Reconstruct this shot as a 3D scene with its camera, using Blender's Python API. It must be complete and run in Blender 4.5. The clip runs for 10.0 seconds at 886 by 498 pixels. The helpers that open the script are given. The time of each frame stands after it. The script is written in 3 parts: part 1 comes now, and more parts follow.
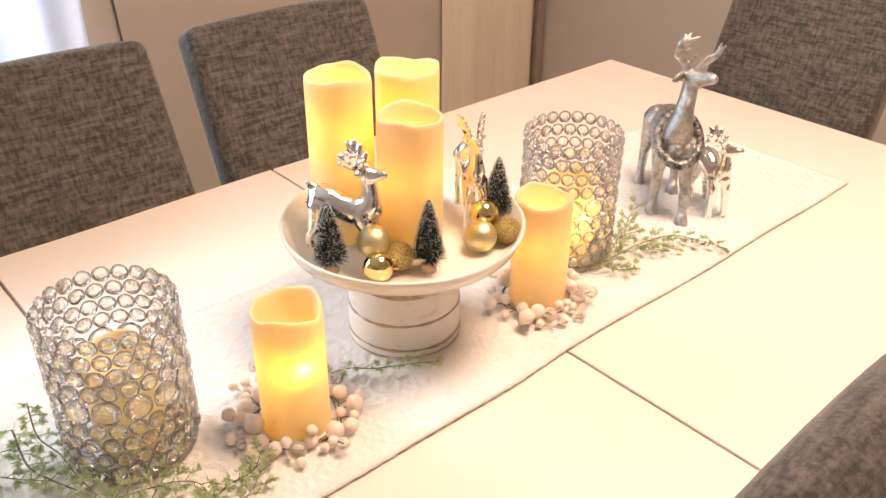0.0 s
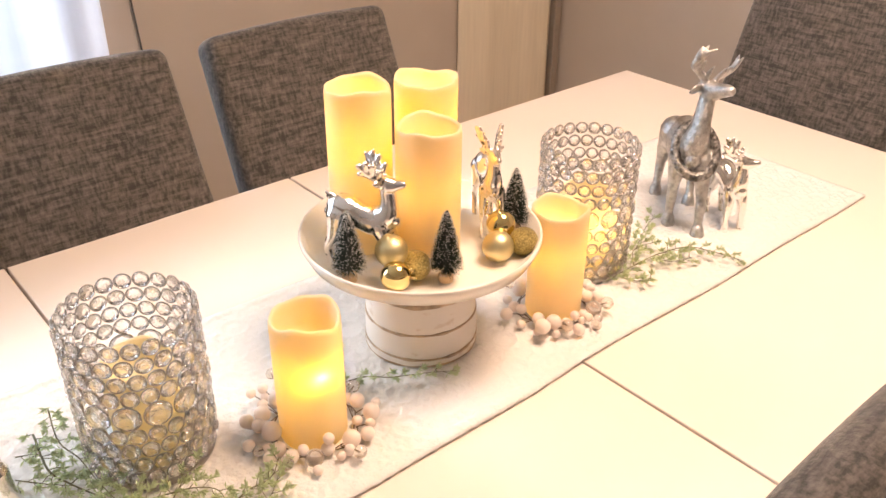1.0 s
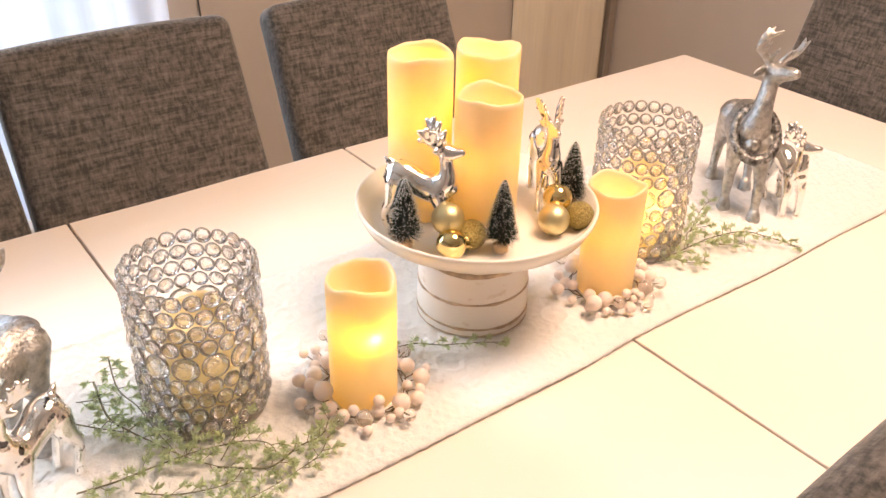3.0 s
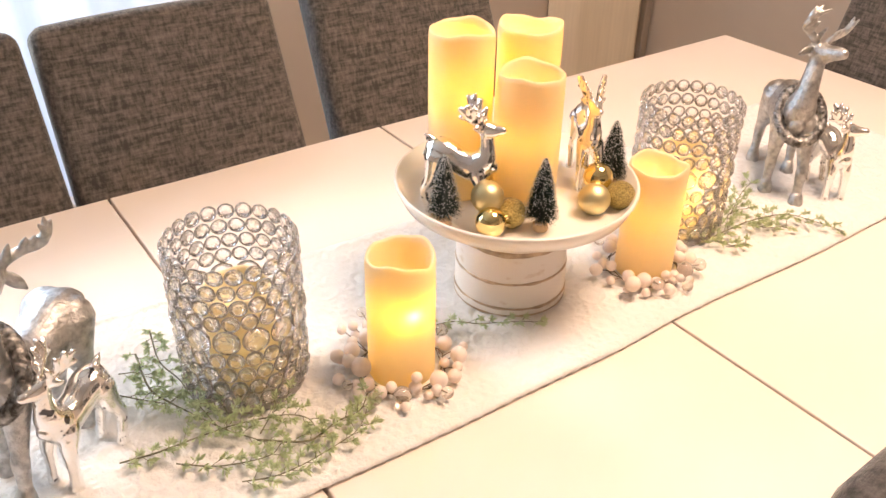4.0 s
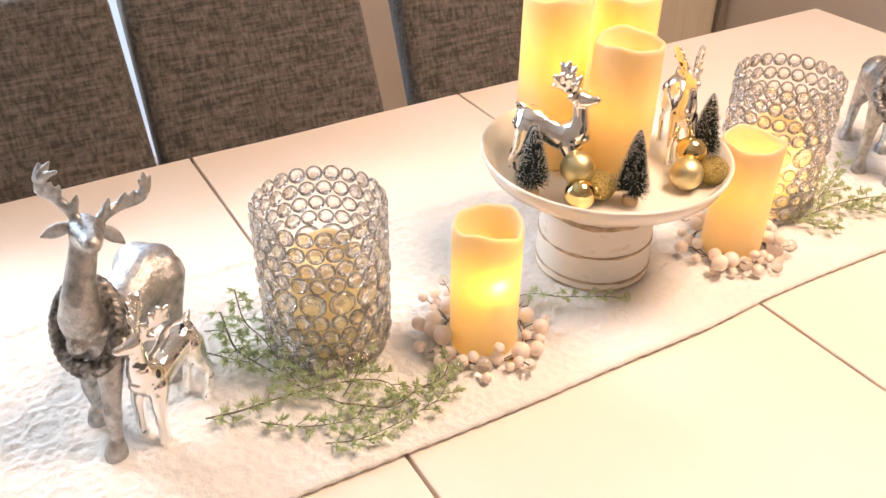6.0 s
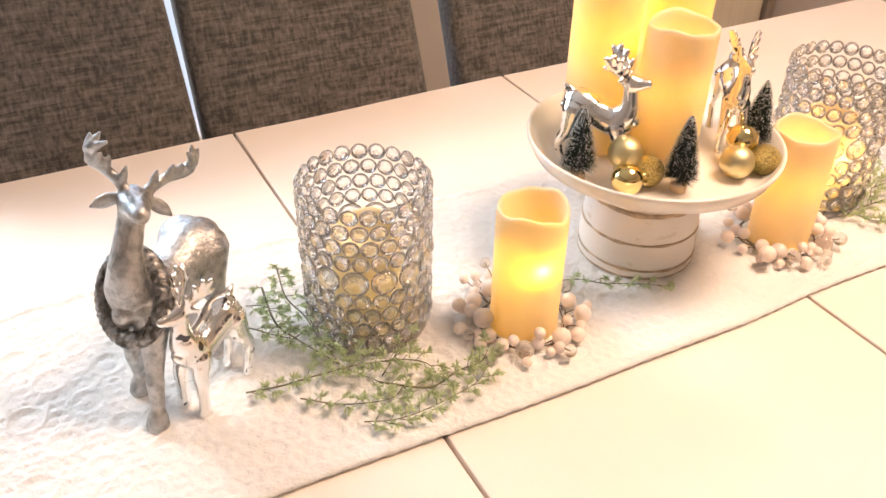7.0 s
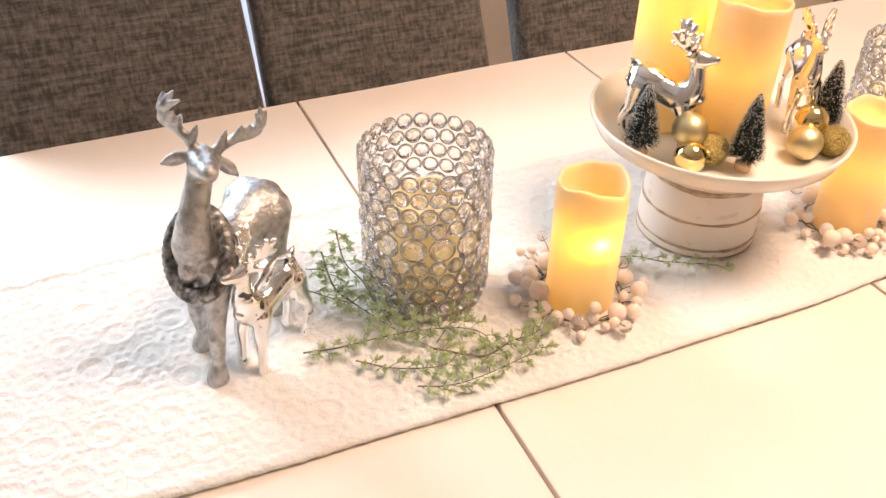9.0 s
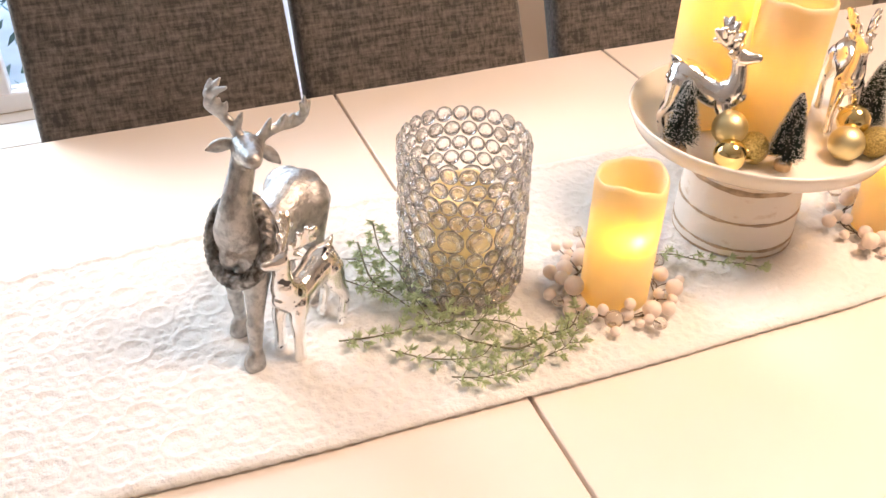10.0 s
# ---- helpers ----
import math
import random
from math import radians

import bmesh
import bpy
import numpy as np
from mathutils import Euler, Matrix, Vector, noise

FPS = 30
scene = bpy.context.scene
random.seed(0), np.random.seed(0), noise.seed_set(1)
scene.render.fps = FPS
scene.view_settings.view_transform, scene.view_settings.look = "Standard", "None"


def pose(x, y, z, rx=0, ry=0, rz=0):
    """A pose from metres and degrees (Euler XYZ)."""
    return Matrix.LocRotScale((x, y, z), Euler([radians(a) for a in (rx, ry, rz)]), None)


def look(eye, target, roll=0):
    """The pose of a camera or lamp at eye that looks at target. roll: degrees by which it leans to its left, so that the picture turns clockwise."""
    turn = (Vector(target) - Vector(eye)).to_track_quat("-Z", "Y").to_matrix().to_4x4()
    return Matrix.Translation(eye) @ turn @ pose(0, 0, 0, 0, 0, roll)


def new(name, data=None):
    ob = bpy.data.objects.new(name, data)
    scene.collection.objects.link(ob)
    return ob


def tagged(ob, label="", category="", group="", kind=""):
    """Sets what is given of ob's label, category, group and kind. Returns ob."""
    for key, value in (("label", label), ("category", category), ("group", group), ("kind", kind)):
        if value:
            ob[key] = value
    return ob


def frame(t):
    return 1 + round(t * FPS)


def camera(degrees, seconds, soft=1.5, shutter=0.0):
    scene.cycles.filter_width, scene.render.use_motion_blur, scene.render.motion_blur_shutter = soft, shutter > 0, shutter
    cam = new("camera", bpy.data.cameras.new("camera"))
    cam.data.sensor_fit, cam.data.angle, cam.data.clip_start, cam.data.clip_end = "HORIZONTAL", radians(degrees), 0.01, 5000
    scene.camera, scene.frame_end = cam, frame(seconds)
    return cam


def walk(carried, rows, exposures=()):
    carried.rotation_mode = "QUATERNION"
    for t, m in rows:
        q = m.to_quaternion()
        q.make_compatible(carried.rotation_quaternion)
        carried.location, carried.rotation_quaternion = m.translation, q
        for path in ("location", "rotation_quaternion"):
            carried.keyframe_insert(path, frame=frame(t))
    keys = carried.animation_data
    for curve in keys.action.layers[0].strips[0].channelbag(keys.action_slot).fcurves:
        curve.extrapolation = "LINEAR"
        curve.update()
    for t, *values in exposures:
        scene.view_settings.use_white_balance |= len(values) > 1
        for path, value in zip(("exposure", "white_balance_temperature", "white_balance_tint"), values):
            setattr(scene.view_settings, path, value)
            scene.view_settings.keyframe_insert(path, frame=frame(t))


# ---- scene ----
EXPOSURE = 0.64
cam = camera(54.9, 10.0)
PATH = [
    (0, (-0.711, -0.554, 1.429), (0.435, 0.726, 0.405), 0.6),
    (0.5, (-0.712, -0.554, 1.432), (0.428, 0.734, 0.411), 0.5),
    (1, (-0.718, -0.553, 1.434), (0.412, 0.753, 0.426), 0.6),
    (1.5, (-0.726, -0.552, 1.432), (0.381, 0.778, 0.429), 0.8),
    (2, (-0.731, -0.554, 1.429), (0.352, 0.792, 0.421), 0.9),
    (2.5, (-0.736, -0.553, 1.423), (0.332, 0.794, 0.402), 1.3),
    (4, (-0.75, -0.545, 1.412), (0.23, 0.828, 0.338), 1.0),
    (4.5, (-0.754, -0.538, 1.408), (0.188, 0.846, 0.313), 0.7),
    (5, (-0.756, -0.533, 1.407), (0.159, 0.856, 0.297), 0.6),
    (5.5, (-0.767, -0.524, 1.405), (0.122, 0.874, 0.285), 0.7),
    (7, (-0.784, -0.507, 1.397), (-0.004, 0.919, 0.231), 1.1),
    (7.5, (-0.789, -0.502, 1.392), (-0.042, 0.929, 0.211), 1.2),
    (8, (-0.793, -0.504, 1.391), (-0.081, 0.934, 0.197), 1.1),
    (8.5, (-0.795, -0.509, 1.39), (-0.114, 0.939, 0.19), 0.8),
    (9, (-0.795, -0.515, 1.391), (-0.136, 0.94, 0.187), 0.7),
    (9.5, (-0.803, -0.519, 1.389), (-0.17, 0.951, 0.189), 0.6),
    (10, (-0.81, -0.518, 1.388), (-0.205, 0.958, 0.182), 0.8),
]
walk(cam, [(t, look(eye, target, roll)) for t, eye, target, roll in PATH], exposures=[(0.0, EXPOSURE), (10.0, EXPOSURE)])

# world: overcast daylight outside, one soft sun
world = bpy.data.worlds.new("world")
scene.world = world
world.use_nodes = True
wn = world.node_tree
sky = wn.nodes.new("ShaderNodeTexSky")
sky.sky_type, sky.sun_disc = "NISHITA", False
sky.sun_elevation, sky.sun_rotation = radians(38), radians(-150)
wn.links.new(sky.outputs[0], wn.nodes["Background"].inputs[0])
wn.nodes["Background"].inputs[1].default_value = 0.5

sun = new("sun", bpy.data.lights.new("sun", "SUN"))
sun.data.energy, sun.data.angle, sun.data.color = 1.2, radians(15), (1.0, 0.95, 0.88)
sun.matrix_world = look((-6, 12, 10), (0, 0, 0))

win_light = new("window_daylight", bpy.data.lights.new("window_daylight", "AREA"))
win_light.data.shape, win_light.data.size, win_light.data.size_y = "RECTANGLE", 2.1, 0.9
win_light.data.energy, win_light.data.color = 17, (0.74, 0.87, 1.0)
win_light.matrix_world = look((-1.08, 1.63, 1.65), (-0.9, 0.0, 0.9))

lamp_light = new("ceiling_lamp_light", bpy.data.lights.new("ceiling_lamp_light", "AREA"))
lamp_light.data.shape, lamp_light.data.size = "DISK", 0.75
lamp_light.data.energy, lamp_light.data.color = 29, (1.0, 0.70, 0.51)
lamp_light.matrix_world = look((0.35, -0.20, 2.38), (0.35, -0.199, 0.0))


# ---------- helpers for things ----------
def root(name, x=0, y=0, z=0, rz=0, label="", category="", group="", kind=""):
    ob = new(name)
    ob.empty_display_size = 0.05
    ob.matrix_basis = pose(x, y, z, 0, 0, rz)
    return tagged(ob, label, category, group, kind)


def mesh_of(name, bm, material, smooth=True):
    me = bpy.data.meshes.new(name)
    bm.to_mesh(me)
    bm.free()
    if smooth:
        me.polygons.foreach_set("use_smooth", [True] * len(me.polygons))
    me.materials.append(material)
    return me


def part(name, bm, material, parent, label="", smooth=True):
    ob = new(name, mesh_of(name, bm, material, smooth))
    ob.parent = parent
    return tagged(ob, label)


def piece(name, me, parent, m, label=""):
    ob = new(name, me)
    ob.parent = parent
    ob.matrix_basis = m
    return tagged(ob, label)


def setting(name, bm, material, label, category, smooth=False):
    ob = new(name, mesh_of(name, bm, material, smooth))
    return tagged(ob, label, category, kind="structure")


def add_box(bm, lo, hi, bevel=0.0, seg=2):
    r = bmesh.ops.create_cube(bm, size=1)
    vs = r["verts"]
    for v in vs:
        v.co = Vector([lo[i] + (v.co[i] + 0.5) * (hi[i] - lo[i]) for i in range(3)])
    if bevel:
        es = list({e for v in vs for e in v.link_edges})
        bmesh.ops.bevel(bm, geom=es, offset=bevel, segments=seg, profile=0.5, affect="EDGES")
    return bm


def box(lo, hi, bevel=0.0, seg=2):
    return add_box(bmesh.new(), lo, hi, bevel, seg)


def smooth_path(pts, n):
    """Catmull-Rom through pts (tuples of any length), n steps a span."""
    a = [np.array(p, float) for p in pts]
    a = [2 * a[0] - a[1]] + a + [2 * a[-1] - a[-2]]
    out = []
    for i in range(1, len(a) - 2):
        for k in range(n):
            t = k / n
            p0, p1, p2, p3 = a[i - 1], a[i], a[i + 1], a[i + 2]
            out.append(0.5 * (2 * p1 + (p2 - p0) * t + (2 * p0 - 5 * p1 + 4 * p2 - p3) * t * t + (3 * p1 - p0 - 3 * p2 + p3) * t ** 3))
    out.append(a[-2])
    return out


def add_tube(bm, pts, seg=10, n=4, squash=1.0, dome=False):
    """A closed tapering tube through (x, y, z, radius); dome rounds its ends."""
    path = smooth_path(pts, n)
    if dome:
        for end, nxt in ((0, 1), (-1, -2)):
            p, d = path[end], path[end][:3] - path[nxt][:3]
            d = d / np.linalg.norm(d)
            caps = [np.array([*(p[:3] + d * p[3] * f), p[3] * g]) for f, g in ((0.45, 0.89), (0.78, 0.62), (0.97, 0.22))]
            path = path + caps if end else caps[::-1] + path
    rings = []
    up = Vector((0.13, 0.31, 0.94))
    for i, p in enumerate(path):
        a, b = path[max(i - 1, 0)], path[min(i + 1, len(path) - 1)]
        d = Vector((b[:3] - a[:3]).tolist()).normalized()
        u = (up - up.dot(d) * d).normalized()
        w = d.cross(u)
        r = max(float(p[3]), 0.0002)
        rings.append([bm.verts.new(Vector(p[:3].tolist()) + r * (math.cos(k * math.tau / seg) * u + squash * math.sin(k * math.tau / seg) * w)) for k in range(seg)])
    for a, b in zip(rings, rings[1:]):
        for k in range(seg):
            bm.faces.new((a[k], b[k], b[(k + 1) % seg], a[(k + 1) % seg]))
    bm.faces.new(rings[0])
    bm.faces.new(rings[-1][::-1])
    return bm


def lathe(profile, seg=64, wave=None):
    """Turns (radius, z) round z; radius 0 closes. wave(angle, index) shifts z."""
    bm = bmesh.new()
    rings = []
    for i, (r, z) in enumerate(profile):
        if r <= 0:
            rings.append([bm.verts.new((0, 0, z))])
        else:
            rings.append([bm.verts.new((r * math.cos(k * math.tau / seg), r * math.sin(k * math.tau / seg), z + (wave(k * math.tau / seg, i) if wave else 0))) for k in range(seg)])
    for a, b in zip(rings, rings[1:]):
        for k in range(seg):
            j = (k + 1) % seg
            if len(a) == 1 and len(b) == 1:
                continue
            if len(a) == 1:
                bm.faces.new((a[0], b[k], b[j])[::-1])
            elif len(b) == 1:
                bm.faces.new((a[k], a[j], b[0]))
            else:
                bm.faces.new((a[k], a[j], b[j], b[k]))
    bmesh.ops.recalc_face_normals(bm, faces=bm.faces)
    return bm


def add_ball(bm, c, r, u=20, v=12):
    bmesh.ops.create_uvsphere(bm, u_segments=u, v_segments=v, radius=r, matrix=Matrix.Translation(c))
    return bm


# ---------- materials ----------
def material(name, base, rough=0.5, metal=0.0, vary=0.12, scale=30.0, bump=0.1, bump_scale=200.0, other=None, stretch=(1, 1, 1), detail=6, rand=0.0, lo=0.35, hi=0.65, **inputs):
    m = bpy.data.materials.new(name)
    m.use_nodes = True
    nt = m.node_tree
    b = nt.nodes["Principled BSDF"]
    co = nt.nodes.new("ShaderNodeTexCoord")
    mp = nt.nodes.new("ShaderNodeMapping")
    mp.inputs["Scale"].default_value = stretch
    nt.links.new(co.outputs["Object"], mp.inputs[0])
    n1 = nt.nodes.new("ShaderNodeTexNoise")
    n1.inputs["Scale"].default_value, n1.inputs["Detail"].default_value = scale, detail
    nt.links.new(mp.outputs[0], n1.inputs[0])
    n2 = nt.nodes.new("ShaderNodeTexNoise")
    n2.inputs["Scale"].default_value, n2.inputs["Detail"].default_value = bump_scale, 4
    nt.links.new(mp.outputs[0], n2.inputs[0])
    mix = nt.nodes.new("ShaderNodeMix")
    mix.data_type = "RGBA"
    dark = other or tuple(c * (1 - vary) for c in base)
    mix.inputs[6].default_value, mix.inputs[7].default_value = (*base, 1), (*dark, 1)
    ramp = nt.nodes.new("ShaderNodeMapRange")
    ramp.inputs[1].default_value, ramp.inputs[2].default_value = lo, hi
    nt.links.new(n1.outputs[0], ramp.inputs[0])
    nt.links.new(ramp.outputs[0], mix.inputs[0])
    colour = mix.outputs[2]
    if rand:
        info = nt.nodes.new("ShaderNodeObjectInfo")
        hsv = nt.nodes.new("ShaderNodeHueSaturation")
        mr = nt.nodes.new("ShaderNodeMapRange")
        mr.inputs[3].default_value, mr.inputs[4].default_value = 1 - rand, 1 + rand
        nt.links.new(info.outputs["Random"], mr.inputs[0])
        nt.links.new(mr.outputs[0], hsv.inputs["Value"])
        nt.links.new(colour, hsv.inputs["Color"])
        colour = hsv.outputs[0]
    nt.links.new(colour, b.inputs["Base Color"])
    rr = nt.nodes.new("ShaderNodeMapRange")
    rr.inputs[3].default_value, rr.inputs[4].default_value = max(rough - 0.06, 0), min(rough + 0.06, 1)
    nt.links.new(n2.outputs[0], rr.inputs[0])
    nt.links.new(rr.outputs[0], b.inputs["Roughness"])
    b.inputs["Metallic"].default_value = metal
    if bump:
        bp = nt.nodes.new("ShaderNodeBump")
        bp.inputs["Strength"].default_value, bp.inputs["Distance"].default_value = bump, 0.002
        nt.links.new(n2.outputs[0], bp.inputs["Height"])
        nt.links.new(bp.outputs[0], b.inputs["Normal"])
    for key, value in inputs.items():
        b.inputs[key.replace("_", " ")].default_value = value
    return m


def fabric():
    """Woven slubbed upholstery: crossing streaks of brown grey threads."""
    m = material("slub_fabric", (0.135, 0.118, 0.102), 0.9, vary=0.5, scale=22, bump=0.0)
    nt = m.node_tree
    b = nt.nodes["Principled BSDF"]
    co = nt.nodes["Texture Coordinate"]
    heights = []
    for s in ((7, 44, 56), (56, 44, 7)):
        mp = nt.nodes.new("ShaderNodeMapping")
        mp.inputs["Scale"].default_value = s
        nt.links.new(co.outputs["Object"], mp.inputs[0])
        n = nt.nodes.new("ShaderNodeTexNoise")
        n.inputs["Scale"].default_value, n.inputs["Detail"].default_value, n.inputs["Roughness"].default_value = 3.0, 5, 0.65
        nt.links.new(mp.outputs[0], n.inputs[0])
        heights.append(n.outputs[0])
    add = nt.nodes.new("ShaderNodeMath")
    add.operation = "ADD"
    nt.links.new(heights[0], add.inputs[0])
    nt.links.new(heights[1], add.inputs[1])
    rp = nt.nodes.new("ShaderNodeMapRange")
    rp.inputs[1].default_value, rp.inputs[2].default_value = 0.84, 1.22
    nt.links.new(add.outputs[0], rp.inputs[0])
    mix = nt.nodes.new("ShaderNodeMix")
    mix.data_type = "RGBA"
    mix.inputs[6].default_value = (0.032, 0.030, 0.028, 1)
    mix.inputs[7].default_value = (0.132, 0.114, 0.099, 1)
    nt.links.new(rp.outputs[0], mix.inputs[0])
    nt.links.new(mix.outputs[2], b.inputs["Base Color"])
    bp = nt.nodes.new("ShaderNodeBump")
    bp.inputs["Strength"].default_value, bp.inputs["Distance"].default_value = 0.5, 0.002
    nt.links.new(add.outputs[0], bp.inputs["Height"])
    nt.links.new(bp.outputs[0], b.inputs["Normal"])
    b.inputs["Sheen Weight"].default_value = 0.45
    b.inputs["Sheen Roughness"].default_value = 0.4
    b.inputs["Sheen Tint"].default_value = (1.0, 0.95, 0.9, 1)
    return m


def wax(name, base, through_colour, share):
    """Thin candle wax: scatters at the surface and lets light through."""
    m = material(name, base, 0.42, vary=0.05, scale=25, bump=0.06, bump_scale=90)
    nt = m.node_tree
    out, b = nt.nodes["Material Output"], nt.nodes["Principled BSDF"]
    tr = nt.nodes.new("ShaderNodeBsdfTranslucent")
    tr.inputs[0].default_value = (*through_colour, 1)
    mx = nt.nodes.new("ShaderNodeMixShader")
    mx.inputs[0].default_value = share
    nt.links.new(b.outputs[0], mx.inputs[1])
    nt.links.new(tr.outputs[0], mx.inputs[2])
    nt.links.new(mx.outputs[0], out.inputs[0])
    return m


def emitter(name, colour, strength):
    m = bpy.data.materials.new(name)
    m.use_nodes = True
    b = m.node_tree.nodes["Principled BSDF"]
    b.inputs["Base Color"].default_value = (*colour, 1)
    b.inputs["Emission Color"].default_value = (*colour, 1)
    b.inputs["Emission Strength"].default_value = strength
    return m


WALL = material("wall_paint", (0.57, 0.50, 0.43), 0.85, vary=0.05, scale=4, bump=0.15, bump_scale=350)
CEILING = material("ceiling_paint", (0.8, 0.78, 0.74), 0.9, vary=0.04, scale=3, bump=0.1)
FLOOR = material("floor_wood", (0.42, 0.31, 0.21), 0.45, vary=0.3, scale=8, stretch=(1, 12, 1), bump=0.1)
TABLE = material("white_lacquer", (0.82, 0.742, 0.672), 0.32, vary=0.025, scale=3, bump=0.02, bump_scale=500)
TABLE_EDGE = material("dark_seam", (0.02, 0.02, 0.02), 0.7)
FABRIC = fabric()
LEG = material("dark_wood", (0.06, 0.04, 0.03), 0.4, vary=0.3, scale=20, stretch=(1, 1, 0.1))
RUNNER = material("runner_cloth", (0.78, 0.765, 0.745), 0.95, vary=0.04, scale=18, bump=1.0, bump_scale=260, Sheen_Weight=0.5)
CERAMIC = material("cream_ceramic", (0.84, 0.79, 0.71), 0.22, vary=0.03, scale=6, bump=0.03, bump_scale=60, Coat_Weight=0.3)
WHITEWASH = material("whitewashed_wood", (0.82, 0.77, 0.72), 0.6, other=(0.58, 0.46, 0.35), lo=0.60, hi=0.78, scale=40, detail=9, stretch=(1, 1, 1.6), bump=0.35, bump_scale=160)
BARE_WOOD = material("bare_wood", (0.64, 0.49, 0.35), 0.75, vary=0.45, scale=60, bump=0.5, bump_scale=250)
WAX = wax("ivory_wax", (0.90, 0.79, 0.57), (1.0, 0.81, 0.36), 0.38)
WAX_PALE = wax("cream_wax", (0.92, 0.83, 0.58), (1.0, 0.87, 0.55), 0.35)
PEWTER = material("antique_pewter", (0.56, 0.55, 0.535), 0.42, 1.0, other=(0.24, 0.24, 0.24), lo=0.42, hi=0.78, scale=110, detail=10, bump=0.7, bump_scale=300)
PEWTER_DARK = material("dark_pewter", (0.42, 0.41, 0.40), 0.42, 1.0, other=(0.08, 0.076, 0.07), scale=130, bump=0.9, bump_scale=260)
CHROME = material("mercury_silver", (0.90, 0.89, 0.87), 0.12, 1.0, other=(0.10, 0.10, 0.11), lo=0.63, hi=0.67, scale=90, detail=9, bump=0.35, bump_scale=140)
RING = material("silver_wire", (0.40, 0.38, 0.355), 0.28, 1.0, vary=0.2, bump=0.0)
GLASS = material("crystal", (1.0, 1.0, 1.0), 0.03, vary=0.0, bump=0.0, Transmission_Weight=1.0, IOR=1.65)
gt = GLASS.node_tree
clear, blend = gt.nodes.new("ShaderNodeBsdfTransparent"), gt.nodes.new("ShaderNodeMixShader")
blend.inputs[0].default_value = 0.27
gt.links.new(gt.nodes["Principled BSDF"].outputs[0], blend.inputs[1])
gt.links.new(clear.outputs[0], blend.inputs[2])
gt.links.new(blend.outputs[0], gt.nodes["Material Output"].inputs[0])
GOLD_SHINY = material("polished_gold", (0.80, 0.64, 0.30), 0.08, 1.0, vary=0.03, bump=0.0)
GOLD_MATTE = material("satin_gold", (0.68, 0.60, 0.35), 0.45, 1.0, vary=0.05, bump=0.05)
GOLD_GLITTER = material("glitter_gold", (0.58, 0.47, 0.18), 0.30, 1.0, vary=0.6, scale=500, bump=1.0, bump_scale=900)
BRISTLE = material("dark_bristle", (0.010, 0.030, 0.022), 0.7, vary=0.4, scale=80, bump=0.0)
FROST = material("frost", (0.75, 0.76, 0.74), 0.8, bump=0.0)
PALE_WOOD = material("pale_wood", (0.62, 0.44, 0.26), 0.6, vary=0.2, scale=60, bump=0.1)
BERRY = wax("pearl_berry", (0.97, 0.88, 0.82), (0.97, 0.84, 0.74), 0.28)
BEAD = material("clear_bead", (1.0, 0.95, 0.9), 0.05, vary=0.0, bump=0.0, Transmission_Weight=0.85, IOR=1.45)
TWIG = material("twig", (0.26, 0.20, 0.14), 0.8, vary=0.4, scale=80)
STEM = material("green_stem", (0.20, 0.19, 0.11), 0.7, vary=0.3, scale=60)
LEAF = wax("sage_leaf", (0.52, 0.59, 0.37), (0.62, 0.70, 0.42), 0.40)
SHEER = wax("sheer_curtain", (0.82, 0.82, 0.85), (0.90, 0.92, 0.97), 0.6)
DRAPE = material("cream_drape", (0.86, 0.77, 0.61), 0.9, vary=0.06, scale=14, stretch=(6, 6, 0.4), bump=0.3, bump_scale=400)
FRAME_WHITE = material("white_frame", (0.8, 0.8, 0.8), 0.4, vary=0.03, bump=0.03)
PANE = material("window_glass", (1, 1, 1), 0.0, vary=0.0, bump=0.0, Transmission_Weight=1.0, IOR=1.1)
SNOWY = material("pale_ground", (0.62, 0.66, 0.68), 0.9, vary=0.25, scale=3, bump=0.3)
HEDGE = material("hedge_leaf", (0.07, 0.12, 0.09), 0.7, other=(0.22, 0.30, 0.30), scale=6, bump=0.1)
TAUPE_DARK = material("taupe_strip", (0.34, 0.29, 0.24), 0.6, vary=0.1)
CORD = material("cord", (0.10, 0.09, 0.08), 0.6)

# ---------- room ----------
T = 0.75          # table top
CLOTH = 0.757     # top of the runner
setting("floor", box((-2.7, -2.4, -0.05), (2.0, 1.9, 0)), FLOOR, "brown wooden floor under the dining table", "floor")
setting("ceiling", box((-2.7, -2.4, 2.5), (2.0, 1.9, 2.56)), CEILING, "plain white painted ceiling", "ceiling")
setting("wall_east", box((1.70, -2.4, 0), (1.84, 1.6, 2.5)), WALL, "plain taupe painted wall beside the drape", "wall")
setting("wall_west", box((-2.7, -2.4, 0), (-2.58, 1.6, 2.5)), WALL, "plain taupe painted wall", "wall")
setting("wall_south", box((-2.58, -2.4, 0), (1.70, -2.28, 2.5)), WALL, "plain taupe painted wall", "wall")
WX0, WX1, WZ0, WZ1 = -2.2, -0.02, 0.36, 2.15
bm = bmesh.new()
for lo, hi in (((-2.7, 1.6, 0), (WX0, 1.75, 2.5)), ((WX1, 1.6, 0), (1.84, 1.75, 2.5)), ((WX0, 1.6, 0), (WX1, 1.75, WZ0)), ((WX0, 1.6, WZ1), (WX1, 1.75, 2.5))):
    add_box(bm, lo, hi)
setting("wall_north", bm, WALL, "taupe painted wall with a wide low window", "wall")

